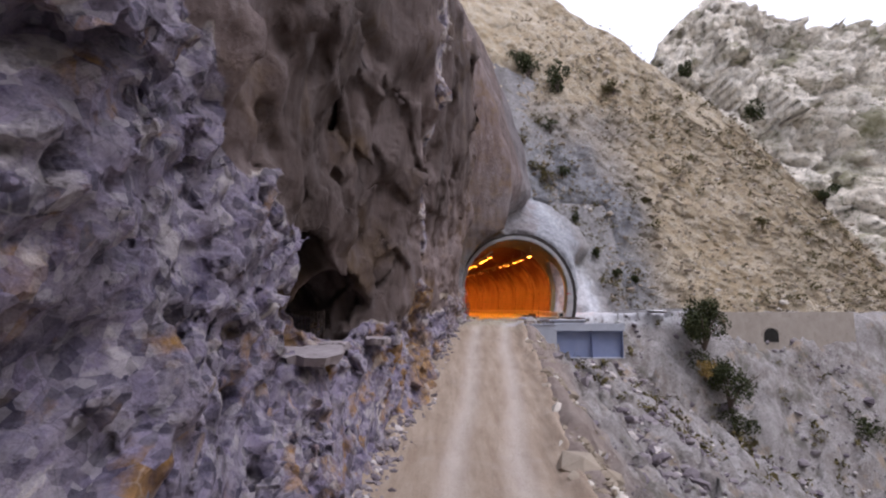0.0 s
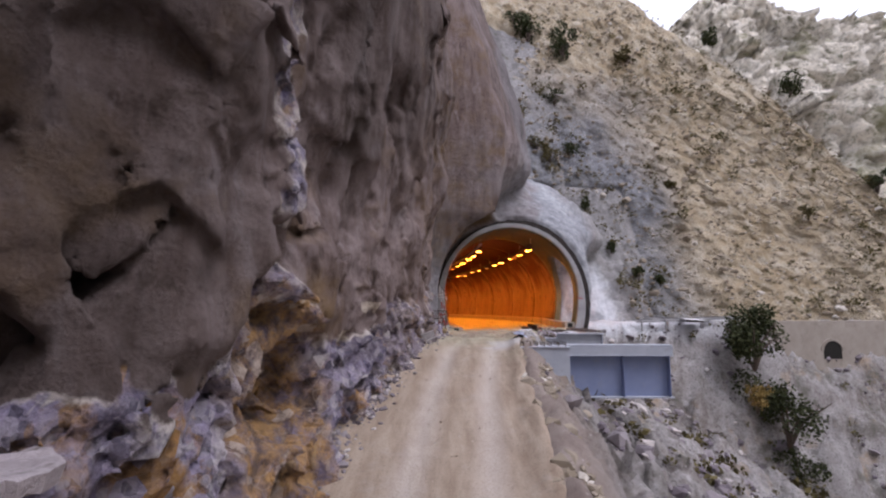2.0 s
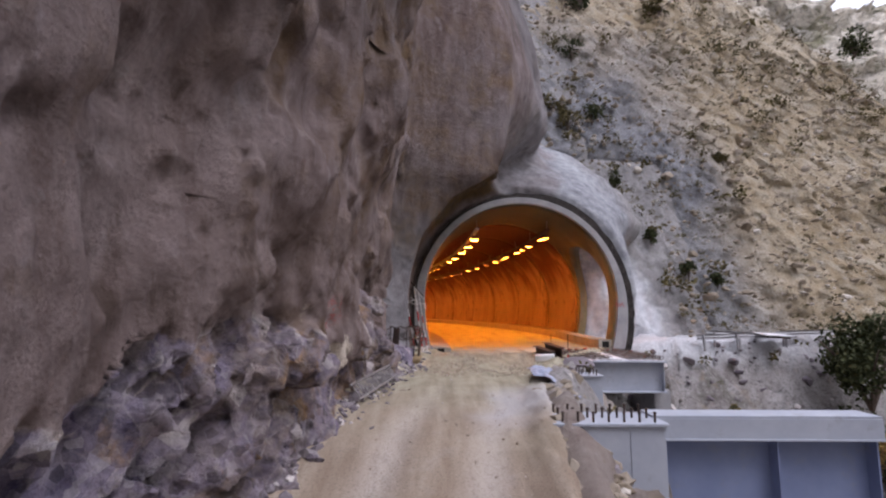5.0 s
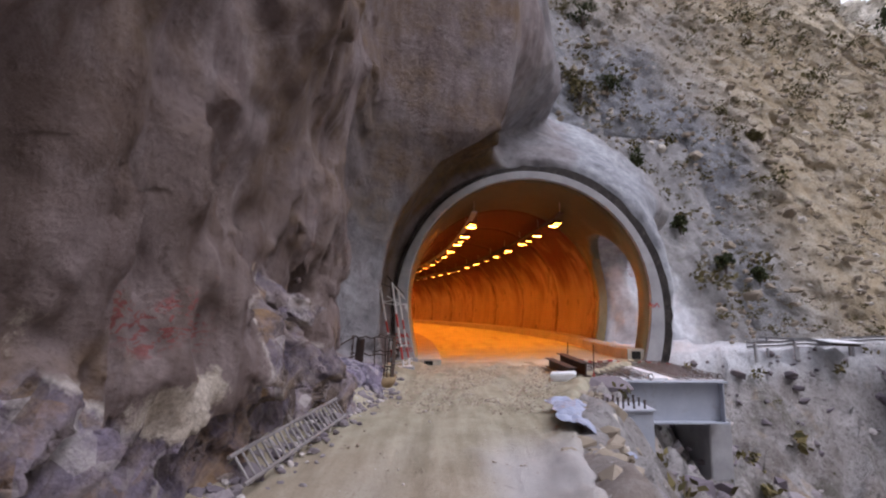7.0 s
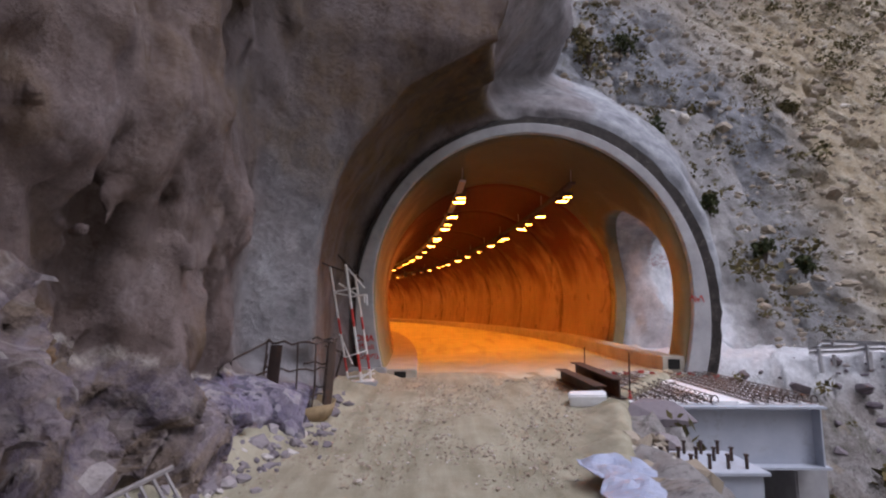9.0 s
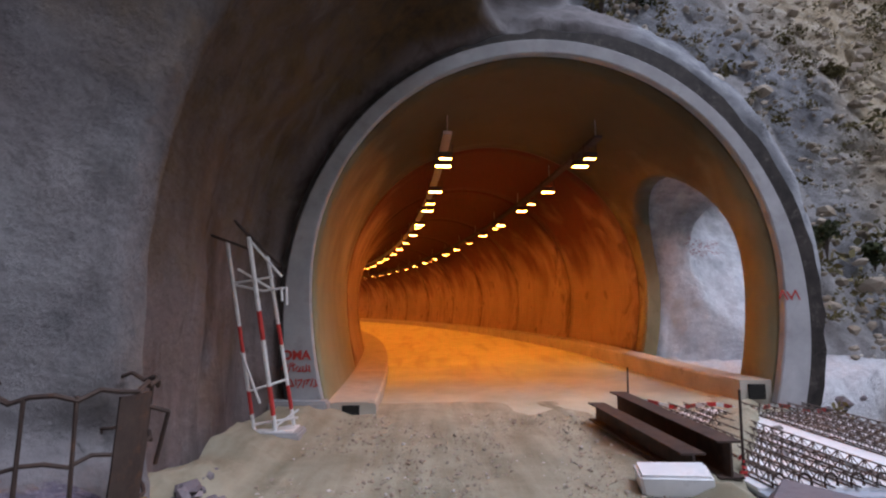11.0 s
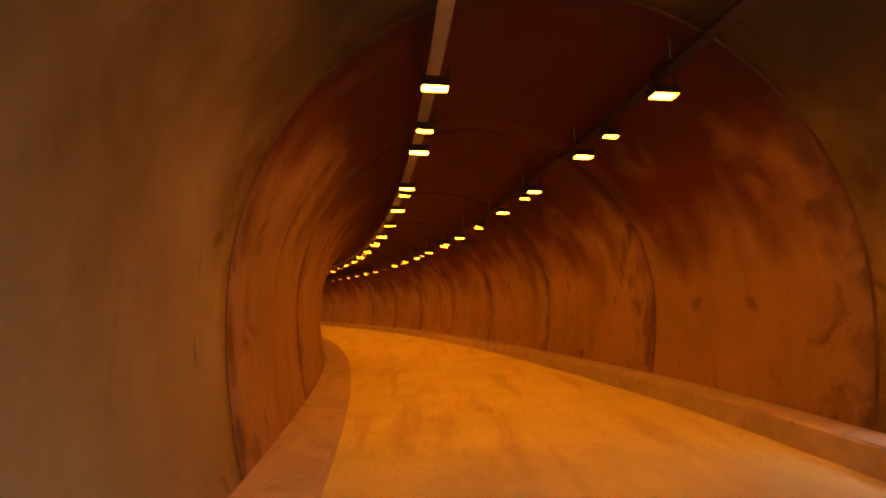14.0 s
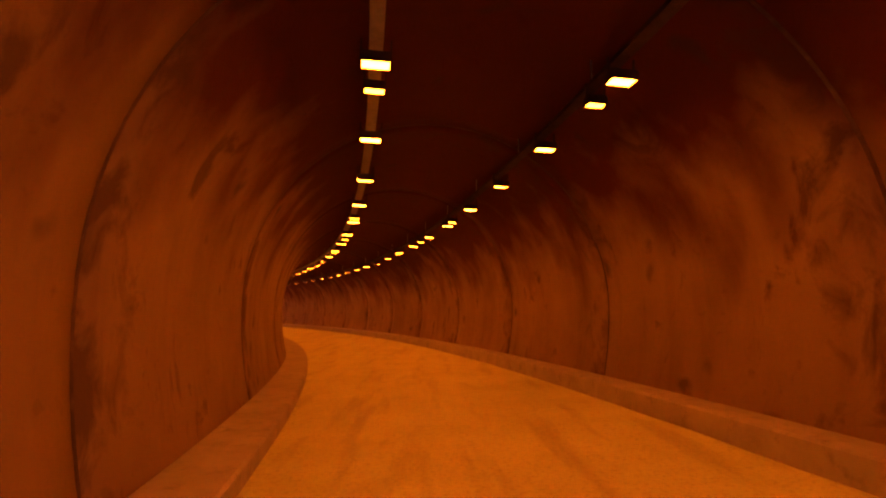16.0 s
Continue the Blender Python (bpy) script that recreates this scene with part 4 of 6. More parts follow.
def mat_far():
    m = Mat("far_limestone_slope", 0.95, spec=0.1)
    mid, fine = m.noise(0.06, 8, 0.7), m.noise(0.4, 8, 0.8)
    c = m.mix(m.ramp(mid, 0.35, 0.65), (0.56, 0.50, 0.40), (0.72, 0.67, 0.58))
    c = m.mix(m.ramp(fine, 0.36, 0.52, 0.85, 0.0), c, (0.15, 0.13, 0.10))
    c = m.mix(m.ramp(m.noise(0.18, 6, 0.7), 0.55, 0.64, 0, 0.7), c, (0.09, 0.095, 0.045))
    c = m.mix(m.ramp(m.noise(0.035, 6, 0.65), 0.52, 0.66, 0, 0.75), c, (0.16, 0.155, 0.07))
    m.color(c)
    m.bump(fine, 1.5, 0.8)
    return m.m


FARROCK = mat_far()
hillside()
ground()
track()
mountain("mountain", 60, 420, 150, ((60, 85, 106, 163, 200, 250, 420), (40, 95, 131, 190, 156, 161, 150)), 81, "pale far limestone mountain with scattered scrub")


def unseen_gorge_sides():
    """Unseen plain slopes across the gorge and behind, added to cut sky light."""
    a = np.linspace(radians(-118), radians(28), 60)
    vs = np.linspace(0, 1, 30)
    A, V = np.meshgrid(a, vs, indexing="ij")
    R = 95 + 75 * V
    P = np.stack([(5 + R * np.cos(A)).ravel(), (12 + R * np.sin(A)).ravel(), (-50 + 190 * V).ravel()], 1)
    P[:, 2] += 12 * fbm(P * 0.02, 4, 95) * V.ravel()
    me = raw_mesh("unseen_gorge_slope", P, grid_faces(len(a), len(vs)), FARROCK, True)
    tagged(new("unseen_gorge_slope", me), "unseen steep limestone slope added across the gorge to cut the sky light", "mountain", kind="structure")


unseen_gorge_sides()


# ---------- the tunnel ----------
JOINTM = mat_plain("damp_joint", (0.05, 0.028, 0.018), (0.16, 0.10, 0.07), 1.2, 0.7, 0, (0.24, 0.16, 0.11))
def profile(off_z):
    return HALF - 0.35 * (np.clip(SPRING - off_z, 0, 9) / 2.5) ** 2


def section(grow=0.0, n=40, base=-0.35):
    """Outline of the vault from left foot over the crown to the right foot: (offset, height)."""
    pts = []
    for z in np.linspace(base, SPRING, 9)[:-1]:
        pts.append((-(profile(z) + grow), z))
    for a in np.linspace(math.pi, 0, n):
        pts.append(((HALF + grow) * math.cos(a), SPRING + (HALF + grow) * math.sin(a)))
    for z in np.linspace(SPRING, base, 9)[1:]:
        pts.append((profile(z) + grow, z))
    return pts


def bank(s, o):
    """Extra rise and cross slope of the roadway, which grow into the bend."""
    return sstep(-3.0, 7.0, np.asarray(s, dtype=float)) * (0.14 + 0.013 * np.asarray(o, dtype=float))


def sweep(outline, ss, closed=True, banked=False):
    """Sweep an outline of (offset, height) along the tunnel axis; capped when closed."""
    bm = B()
    rings = []
    for s in ss:
        x, y, a = axis(s)
        rings.append([bm.verts.new((x + o * math.cos(a), y + o * math.sin(a), z + (float(bank(s, o)) if banked else 0))) for o, z in outline])
    k = len(outline)
    for r0, r1 in zip(rings, rings[1:]):
        for i in range(k if closed else k - 1):
            bm.faces.new((r0[i], r0[(i + 1) % k], r1[(i + 1) % k], r1[i]))
    if closed:
        bm.faces.new(rings[0][::-1])
        bm.faces.new(rings[-1])
    bmesh.ops.recalc_face_normals(bm, faces=bm.faces[:])
    return bm


def floor_at(o):
    return FLOOR + 0.035 * o


JOINT = 7.3      # length of one cast section
FIRST = 2.25     # first joint past the portal


def lining_section(s0, s1, cut=False, material=LINING):
    step = 0.5
    ss = list(np.linspace(s0 + 0.015, s1 - 0.015, max(3, int((s1 - s0) / step) + 1)))
    inner, outer = section(0.0, 64), section(0.42, 64)
    bm = sweep(inner + outer[::-1], ss)
    me = finish(bm, "tunnel_lining", material)
    ob = new("tunnel_lining", me)
    past = np.repeat(np.array(ss) - s0 if not cut else 0.6 + 0.9 * (s1 - np.array(ss)), len(inner) + len(outer))
    me.attributes.new("smear", "FLOAT", "POINT").data.foreach_set("value", np.clip(0.9 - past / 2.2, 0, 1).astype(np.float32))
    if cut:
        # arched side opening towards the old road
        cb = B()
        ring = [(-2.5, 0.62), (-2.5, 3.6)] + [(2.3 * -math.cos(t) - 0.2, 3.6 + 2.25 * math.sin(t)) for t in np.linspace(0.15, math.pi - 0.15, 20)] + [(2.1, 3.6), (2.1, 0.62)]
        x, y, a = axis(-0.1)
        rows = [[cb.verts.new((x + o, y + q, z)) for q, z in ring] for o in (2.6, 8.0)]
        k = len(ring)
        for i in range(k):
            cb.faces.new((rows[0][i], rows[0][(i + 1) % k], rows[1][(i + 1) % k], rows[1][i]))
        cb.faces.new(rows[0][::-1])
        cb.faces.new(rows[1])
        bmesh.ops.recalc_face_normals(cb, faces=cb.faces[:])
        cutter = new("cutter", finish(cb, "cutter", LINING))
        mod = ob.modifiers.new("opening", "BOOLEAN")
        mod.object, mod.operation, mod.solver = cutter, "DIFFERENCE", "EXACT"
        bpy.context.view_layer.update()
        done = bpy.data.meshes.new_from_object(ob.evaluated_get(bpy.context.evaluated_depsgraph_get()))
        ob.modifiers.clear()
        ob.data = done
        bpy.data.objects.remove(cutter)
    for p in ob.data.polygons:
        p.use_smooth = p.area < 0.6 and abs(p.normal.y) < 0.8
    tagged(ob, "clean cast-concrete lining section with a side opening, daylight tone and vault shade painted in" if cut else "cast-concrete tunnel lining section stained by soot and damp, vault shade painted in", "tunnel lining", "tunnel lining sections", "structure")
    if s1 < 60:
        rim = [(o, z) for o, z in section(-0.006, 64, 0.5)]
        part("joint_band", sweep(rim + section(0.10, 64, 0.5)[::-1], (s1 - 0.03, s1 + 0.03)), JOINTM, ob, "dark damp joint")
    return ob


# first section: greyer lining copy, the daylight tone is put into its colour
lining_section(-3.74, FIRST, True, LINING_DAY)
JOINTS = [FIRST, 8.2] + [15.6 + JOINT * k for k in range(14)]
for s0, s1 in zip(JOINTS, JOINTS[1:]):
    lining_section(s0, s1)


def tunnel_floor():
    ss = np.arange(-4.2, JOINTS[-1], 0.7)
    os_ = np.linspace(-4.6, 4.6, 24)
    S, O = np.meshgrid(ss, os_, indexing="ij")
    x, y, a = axis(S.ravel())
    o = O.ravel()
    P = np.stack([x + o * np.cos(a), y + o * np.sin(a), floor_at(o)], 1)
    P[:, 2] += bank(S.ravel(), o)
    P[:, 2] += 0.02 * fbm(P * 0.6, 4, 91) - 0.10 * sstep(-3.4, -4.2, S.ravel())
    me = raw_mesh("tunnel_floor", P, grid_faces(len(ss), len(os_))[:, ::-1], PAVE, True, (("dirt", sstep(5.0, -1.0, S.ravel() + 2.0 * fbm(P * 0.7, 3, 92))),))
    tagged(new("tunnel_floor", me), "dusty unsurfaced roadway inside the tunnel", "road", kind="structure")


tunnel_floor()


def kerb(side):
    """Cable-duct kerb; a black plate marks its open box end."""
    ends = np.arange(-3.75, JOINTS[-2], 0.9)
    a, b = (3.88, 4.55) if side > 0 else (-4.50, -3.52)
    top = floor_at(side * 4.0) + (0.44 if side > 0 else 0.32)
    bev = 0.04
    inner = a if side > 0 else b
    outer = b if side > 0 else a
    out = [(outer, -0.2), (outer, top), (inner + side * bev, top), (inner, top - bev), (inner, -0.2)]
    ob = part("kerb", sweep(out, ends, True, True), KERB)
    tagged(ob, "dusty concrete cable-duct kerb along the tunnel wall", "kerb", kind="structure")
    x, y, h = axis(-3.75)
    mid = (inner + outer) / 2
    # flat black plate painted for the dark inside of the duct
    bm = B()
    hb = 0.15 if side > 0 else 0.11
    box(bm, (-0.17, -0.03, -hb), (0.17, 0.02, hb))
    v = part("duct_mouth", bm, DARK, ob)
    v.location = (x + mid * math.cos(h) , y + mid * math.sin(h) - 0.012, top - (0.22 if side > 0 else 0.15))
    bm = B()
    box(bm, (-0.34, -0.02, -0.06), (0.34, 0.6, 0.012), 0.01)
    c = part("duct_cover", bm, KERB, ob)
    c.location = (x + mid * math.cos(h), y + mid * math.sin(h) + 0.02, top + 0.004)
    return ob


kerb(1)
kerb(-1)


def portal_ring():
    """Thick front ring of the lining, wider towards its feet."""
    inner = section(0.0, 48, -0.1)
    outer = []
    for o, z in inner:
        g = 0.32 + 0.30 * float(sstep(5.5, 0.3, np.array(z)))
        if z > SPRING:
            r = math.hypot(o, z - SPRING)
            outer.append((o * (r + g) / r, SPRING + (z - SPRING) * (r + g) / r))
        else:
            outer.append((o + math.copysign(g, o), z))
    bm = sweep(inner + outer[::-1], (-3.95, -3.76))
    bmesh.ops.bevel(bm, geom=[e for e in bm.edges if e.calc_face_angle(0) > 1.2], offset=0.025, segments=1, affect="EDGES")
    ob = part("portal_ring", bm, RING)
    # dark strip drawn for the dark gap between ring and collar
    gap_rim = []
    for (o, z), (a, b) in zip(outer, inner):
        L = math.hypot(o - a, z - b)
        g = 0.10 + 0.22 * float(sstep(-2.5, 2.5, np.array(o))) + 0.03 * math.sin(9 * z + 5 * o) + 0.02 * math.sin(23 * z - 11 * o)
        gap_rim.append((o + (o - a) / L * g, z + (z - b) / L * g))
    part("ring_gap_edge", sweep([(o, z) for o, z in outer] + gap_rim[::-1], (-3.92, -3.45)), RING_GAP, ob, "dark ragged strip drawn for the gap round the ring")
    tagged(ob, "pale concrete front ring of the tunnel portal", "tunnel portal", kind="structure")
    return ob


portal_ring()


# ---------- tunnel lamps ----------
def lamp_model(warm):
    ob = thing("tunnel_lamp", "glowing sodium floodlight hung under the cable tray" if not warm else "small dim yellow floodlight hung under the cable tray", "lamp", "tunnel lamps")
    w, d = (0.21, 0.13) if not warm else (0.16, 0.10)
    bm = B()
    box(bm, (-w - 0.03, -d - 0.03, 0.012), (w + 0.03, d + 0.03, 0.15), 0.02)
    house = part("housing", bm, RUST, ob)
    bm = B()
    for lo, hi in (((-w - 0.03, -d - 0.03), (w + 0.03, -d - 0.005)), ((-w - 0.03, d + 0.005), (w + 0.03, d + 0.03)), ((-w - 0.03, -d - 0.005), (-w - 0.005, d + 0.005)), ((w + 0.005, -d - 0.005), (w + 0.03, d + 0.005))):
        box(bm, (*lo, -0.02), (*hi, 0.012))
    part("rim", bm, RUST, house)
    bm = B()
    box(bm, (-w, -d, -0.004), (w, d, 0.010))
    part("glass", bm, LAMPB if warm else LAMP, house, "glowing yellow lamp glass")
    for x in (-w - 0.02, w + 0.02):
        bm = B()
        box(bm, (x - 0.012, -0.02, 0.10), (x + 0.012, 0.02, 0.40))
        part("bracket", bm, RUST, ob)
    return ob


LAMP_Z = 6.2


def lamps():
    first, second = lamp_model(False), lamp_model(True)
    fresh = [first, second]
    for side in (-1, 1):
        for kind, s0, gap, count in ((0, -0.05, 3.35, 27), (1, -0.8, 5.85, 9)):
            for k in range(count):
                s = s0 + k * gap - (0.30 * math.exp(-((k - 1.4) / 0.9) ** 2) if kind == 0 else 0)
                x, y, a = axis(s)
                o = 2.04 if side > 0 else -1.98
                m = pose(x + o * math.cos(a), y + o * math.sin(a), LAMP_Z + (0.1 if side > 0 else 0), 0, 0, math.degrees(a))
                if fresh[kind] is not None:
                    fresh[kind].matrix_world = m
                    src, fresh[kind] = fresh[kind], None
                    (first, second)[kind].matrix_world = m
                else:
                    copy_thing((first, second)[kind], m)
        # tray above the lamps
        bm = sweep([(side * 1.98 - 0.11, LAMP_Z + 0.40), (side * 1.98 - 0.11, LAMP_Z + 0.48), (side * 1.98 + 0.11, LAMP_Z + 0.48), (side * 1.98 + 0.11, LAMP_Z + 0.40)],
                   np.arange(-1.6, 90, 1.1))
        # the right-hand tray takes the darker steel
        tray = part("cable_tray", bm, ALU if side < 0 else RUST)
        tagged(tray, "galvanised cable tray hung under the tunnel vault" if side < 0 else "dark cable tray hung under the tunnel vault", "cable tray", "cable trays")
        for k in range(22):
            s = -1.4 + k * 4.1
            x, y, a = axis(s)
            o = side * 1.98
            zt = SPRING + math.sqrt(HALF ** 2 - 1.98 ** 2)
            bm = B()
            rod(bm, (x + o * math.cos(a), y + o * math.sin(a), LAMP_Z + 0.47), (x + o * math.cos(a), y + o * math.sin(a), zt + 0.03), 0.014, 6)
            part("hanger", bm, ALU, tray)


lamps()


# ---------- bridge steelwork on the valley side ----------
def girder(name, x0, x1, y, top, depth, web_mat, flange_mat, stiff, label, flange=0.42, fascia=0.0, thick=0.05):
    ob = thing(name, label, "girder", "bridge girders", ((x0 + x1) / 2, y, top))
    L = (x1 - x0) / 2
    bm = B()
    box(bm, (-L, -0.015, -depth + 0.02), (L, 0.015, -0.02))
    part("web", bm, web_mat, ob)
    for nm, z in (("top_flange", -thick / 2), ("bottom_flange", -depth + thick / 2)):
        bm = B()
        box(bm, (-L - 0.03, -flange / 2, z - thick / 2), (L + 0.03, flange / 2, z + thick / 2), 0.006)
        part(nm, bm, flange_mat, ob)
    for sx in stiff:
        bm = B()
        box(bm, (sx - (x0 + x1) / 2 - 0.015, -flange / 2 + 0.03, -depth + thick), (sx - (x0 + x1) / 2 + 0.015, flange / 2 - 0.03, -thick))
        part("stiffener", bm, web_mat, ob)
    if fascia:
        bm = B()
        box(bm, (-L - 0.02, -flange / 2 - 0.02, -fascia), (L + 0.02, -flange / 2 + 0.01, -thick - 0.002))
        part("fascia", bm, flange_mat, ob)
        bm = B()
        box(bm, (-L - 0.02, -flange / 2 - 0.06, -fascia - 0.03), (L + 0.02, -flange / 2 + 0.05, -fascia))
        part("lip", bm, flange_mat, ob)
    return ob


girder("bridge_girder", 7.0, 11.35, 31.45, 0.12, 2.15, STEEL, STEEL2, (7.1, 9.35, 11.25), "deep blue-grey painted steel girder with a mid stiffener", 0.62, 0.42)
girder("bridge_girder", 8.1, 12.0, 42.0, 0.10, 1.25, STEEL2, STEEL2, (8.2, 12.0 - 0.1), "pale blue-grey steel girder carrying the unfinished deck", 0.55)


def end_block(x0, x1, y0, y1, top, depth, n):
    ob = thing("girder_end_box", "pale grey steel box end with shear studs on its top flange", "girder", "girder end boxes", ((x0 + x1) / 2, (y0 + y1) / 2, top))
    hx, hy = (x1 - x0) / 2, (y1 - y0) / 2
    bm = B()
    box(bm, (-hx, -hy + 0.06, -depth), (hx, hy - 0.06, -0.05), 0.01)
    part("body", bm, STEEL2, ob)
    bm = B()
    box(bm, (-hx - 0.06, -hy, -0.05), (hx + 0.06, hy, 0.0), 0.008)
    part("top_flange", bm, STEEL2, ob)
    bm = B()
    box(bm, (hx * 0.35, -hy + 0.045, -depth), (hx * 0.35 + 0.02, -hy + 0.062, -0.05))
    part("rib", bm, STEEL2, ob)
    for i in range(n):
        for j in range(3):
            bm = B()
            x, y = -hx + 0.15 + i * (2 * hx - 0.3) / (n - 1), -hy + 0.16 + j * (2 * hy - 0.32) / 2
            rod(bm, (x, y, -0.004), (x, y, 0.17), 0.022, 6)
            rod(bm, (x, y, 0.165), (x, y, 0.185), 0.034, 6)
            part("shear_stud", bm, RUST, ob)
    return ob


end_block(5.0, 7.0, 30.6, 31.7, 0.08, 2.3, 7)
end_block(6.15, 8.15, 37.8, 38.8, 0.02, 2.4, 8)


# ---------- stones, scrub and loose rock ----------
def stone_set(name, pts, sizes, material, label, seed, flat=0.75):
    """Many broken stones in one mesh."""
    rng = np.random.RandomState(seed)
    g = (1 + 5 ** 0.5) / 2
    ico = np.array([(-1, g, 0), (1, g, 0), (-1, -g, 0), (1, -g, 0), (0, -1, g), (0, 1, g), (0, -1, -g), (0, 1, -g), (g, 0, -1), (g, 0, 1), (-g, 0, -1), (-g, 0, 1)]) / 1.9
    tri = np.array([(0, 11, 5), (0, 5, 1), (0, 1, 7), (0, 7, 10), (0, 10, 11), (1, 5, 9), (5, 11, 4), (11, 10, 2), (10, 7, 6), (7, 1, 8),
                    (3, 9, 4), (3, 4, 2), (3, 2, 6), (3, 6, 8), (3, 8, 9), (4, 9, 5), (2, 4, 11), (6, 2, 10), (8, 6, 7), (9, 8, 1)])
    n = len(pts)
    q, _ = np.linalg.qr(rng.normal(size=(n, 3, 3)))
    shape = ico[None] * rng.uniform(0.55, 1.15, (n, 12, 1)) * rng.uniform(0.6, 1.25, (n, 1, 3))
    v = np.einsum("nij,nkj->nki", q, shape) * np.asarray(sizes)[:, None, None]
    v[:, :, 2] *= flat
    v += np.asarray(pts)[:, None, :]
    f = (tri[None] + 12 * np.arange(n)[:, None, None]).reshape(-1, 3)
    me = raw_mesh(name, v.reshape(-1, 3), f, material, False)
    return tagged(new(name, me), label, "stones", kind="stuff")


def mat_stone(name, lo, hi, pale):
    m = Mat(name, 0.95, spec=0.15)
    rnd = m.t.nodes.new("ShaderNodeNewGeometry").outputs["Random Per Island"]
    c = m.mix(rnd, lo, hi)
    c = m.mix(m.ramp(rnd, 0.86, 0.90), c, pale)
    c = m.mix(m.ramp(m.noise(9, 6, 0.7), 0.5, 0.7, 0, 0.5), c, lo)
    m.color(c)
    m.bump(m.noise(18, 6, 0.7), 0.02, 0.7)
    return m.m


STONE_A = mat_stone("broken_purple_grey_stone", (0.13, 0.11, 0.13), (0.33, 0.30, 0.31), (0.55, 0.51, 0.49))
STONE_B = mat_stone("broken_beige_stone", (0.24, 0.20, 0.15), (0.38, 0.33, 0.27), (0.60, 0.56, 0.50))
STONE_C = mat_stone("gravel", (0.30, 0.24, 0.19), (0.42, 0.36, 0.30), (0.55, 0.50, 0.45))


def scatter_stones():
    r = np.random.RandomState(7)
    # along the right edge of the track
    y = r.uniform(5, 39, 1500)
    off = np.abs(r.normal(0, 0.8, 1500)) - 0.25
    x = road_right(y) + 0.35 + off
    z = np.maximum(ground_z(x, y), np.where(off < 0.5, road_z(y) - 0.1, -99)) + 0.12
    stone_set("edge_stones", np.stack([x, y, z], 1), r.gamma(1.6, 0.05, 1500) + 0.04, STONE_B, "loose pale rubble along the edge of the track", 1)
    # foot of the cliff
    y = r.uniform(5, 40, 1600)
    off = np.abs(r.normal(0, 0.35, 1600))
    x = road_left(y) - 0.12 + off
    stone_set("cliff_foot_stones", np.stack([x, y, road_z(y) + 0.20 * np.exp(-off / 0.25)], 1), r.gamma(1.6, 0.032, 1600) + 0.025, STONE_A, "fallen purple-grey stones at the foot of the cliff", 2)
    # broken rubble under the canopy edge
    y = r.uniform(39.2, 42.2, 150)
    x = np.interp(y, (39.2, 41.2, 42.2), (1.15, 1.85, 1.75)) + np.abs(r.normal(0, 0.16, 150)) - 0.05
    stone_set("canopy_foot_stones", np.stack([x, y, road_z(y) + 0.05 + 0.16 * r.uniform(0, 1, 150) ** 2], 1), r.gamma(1.6, 0.035, 150) + 0.03, STONE_A, "broken stones heaped under the canopy edge", 6)
    # gravel on the apron
    y = np.concatenate([r.uniform(14, 46, 1500), r.uniform(37, 46, 6300)])
    u = r.uniform(0, 1, 7800)
    x = road_left(y) + u * (road_right(y) - road_left(y))
    stone_set("gravel", np.stack([x, y, road_z(y) + 0.01], 1), r.gamma(1.5, 0.006, 7800) + 0.006, STONE_C, "scattered gravel on the dirt track", 3)
    # rubble bank
    x = r.uniform(5, 44, 5200)
    y = r.uniform(10, 53, 5200)
    z = ground_z(x, y)
    ok = (x > road_right(y) + 0.8) & (z < 0.4) & (z > -20)
    P = np.stack([x, y, z + 0.1], 1)[ok]
    stone_set("bank_stones", P, (r.gamma(1.3, 0.10, 5200) + 0.05)[ok], STONE_A, "grey rubble and boulders on the valley slope", 4)
    # hillside scree
    x = r.uniform(10, 62, 6500)
    z = 0.6 + r.uniform(0, 1, 6500) ** 1.3 * 46
    y = hill_y(x, z)
    ok = (z < ridge_z(x) - 1) & ((x > 18) | (z > 12))
    P = np.stack([x, y - 0.5, z], 1)[ok]
    stone_set("hill_stones", P, (r.gamma(1.4, 0.06, 6500) + 0.05)[ok], STONE_B, "pale loose stones on the dry hillside", 5)


def leaf_mat(name, lo, hi):
    m = Mat(name, 0.8, spec=0.2)
    rnd = m.t.nodes.new("ShaderNodeNewGeometry").outputs["Random Per Island"]
    m.color(m.mix(rnd, lo, hi))
    return m.m


LEAF = leaf_mat("dark_evergreen_leaves", (0.022, 0.030, 0.012), (0.085, 0.095, 0.040))
DRY = leaf_mat("dry_olive_scrub", (0.055, 0.050, 0.020), (0.17, 0.14, 0.06))
GOLD = leaf_mat("yellowed_scrub", (0.16, 0.11, 0.03), (0.34, 0.24, 0.08))
BARK = mat_plain("grey_brown_bark", (0.07, 0.05, 0.04), (0.13, 0.10, 0.08), 6)


def leaves(bm, rng, centre, radii, count, size):
    """Loose leaf clumps: small bent blades spread through an uneven body."""
    lobes = [(rng.normal(size=3) * 0.42, rng.uniform(0.35, 0.65)) for _ in range(9)]
    for _ in range(count):
        c, s = lobes[rng.randint(len(lobes))]
        d = rng.normal(size=3)
        d /= np.linalg.norm(d)
        p = np.array(centre) + np.array(radii) * (c + d * s * rng.uniform(0.5, 1.0))
        a, b = rng.normal(size=3), rng.normal(size=3)
        a /= np.linalg.norm(a)
        b -= a * (a @ b)
        b /= np.linalg.norm(b)
        k = size * rng.uniform(0.6, 1.4)
        v = [bm.verts.new(p + q) for q in (a * k, b * k * 0.45, -a * k * 0.7, -b * k * 0.45)]
        bm.faces.new(v)


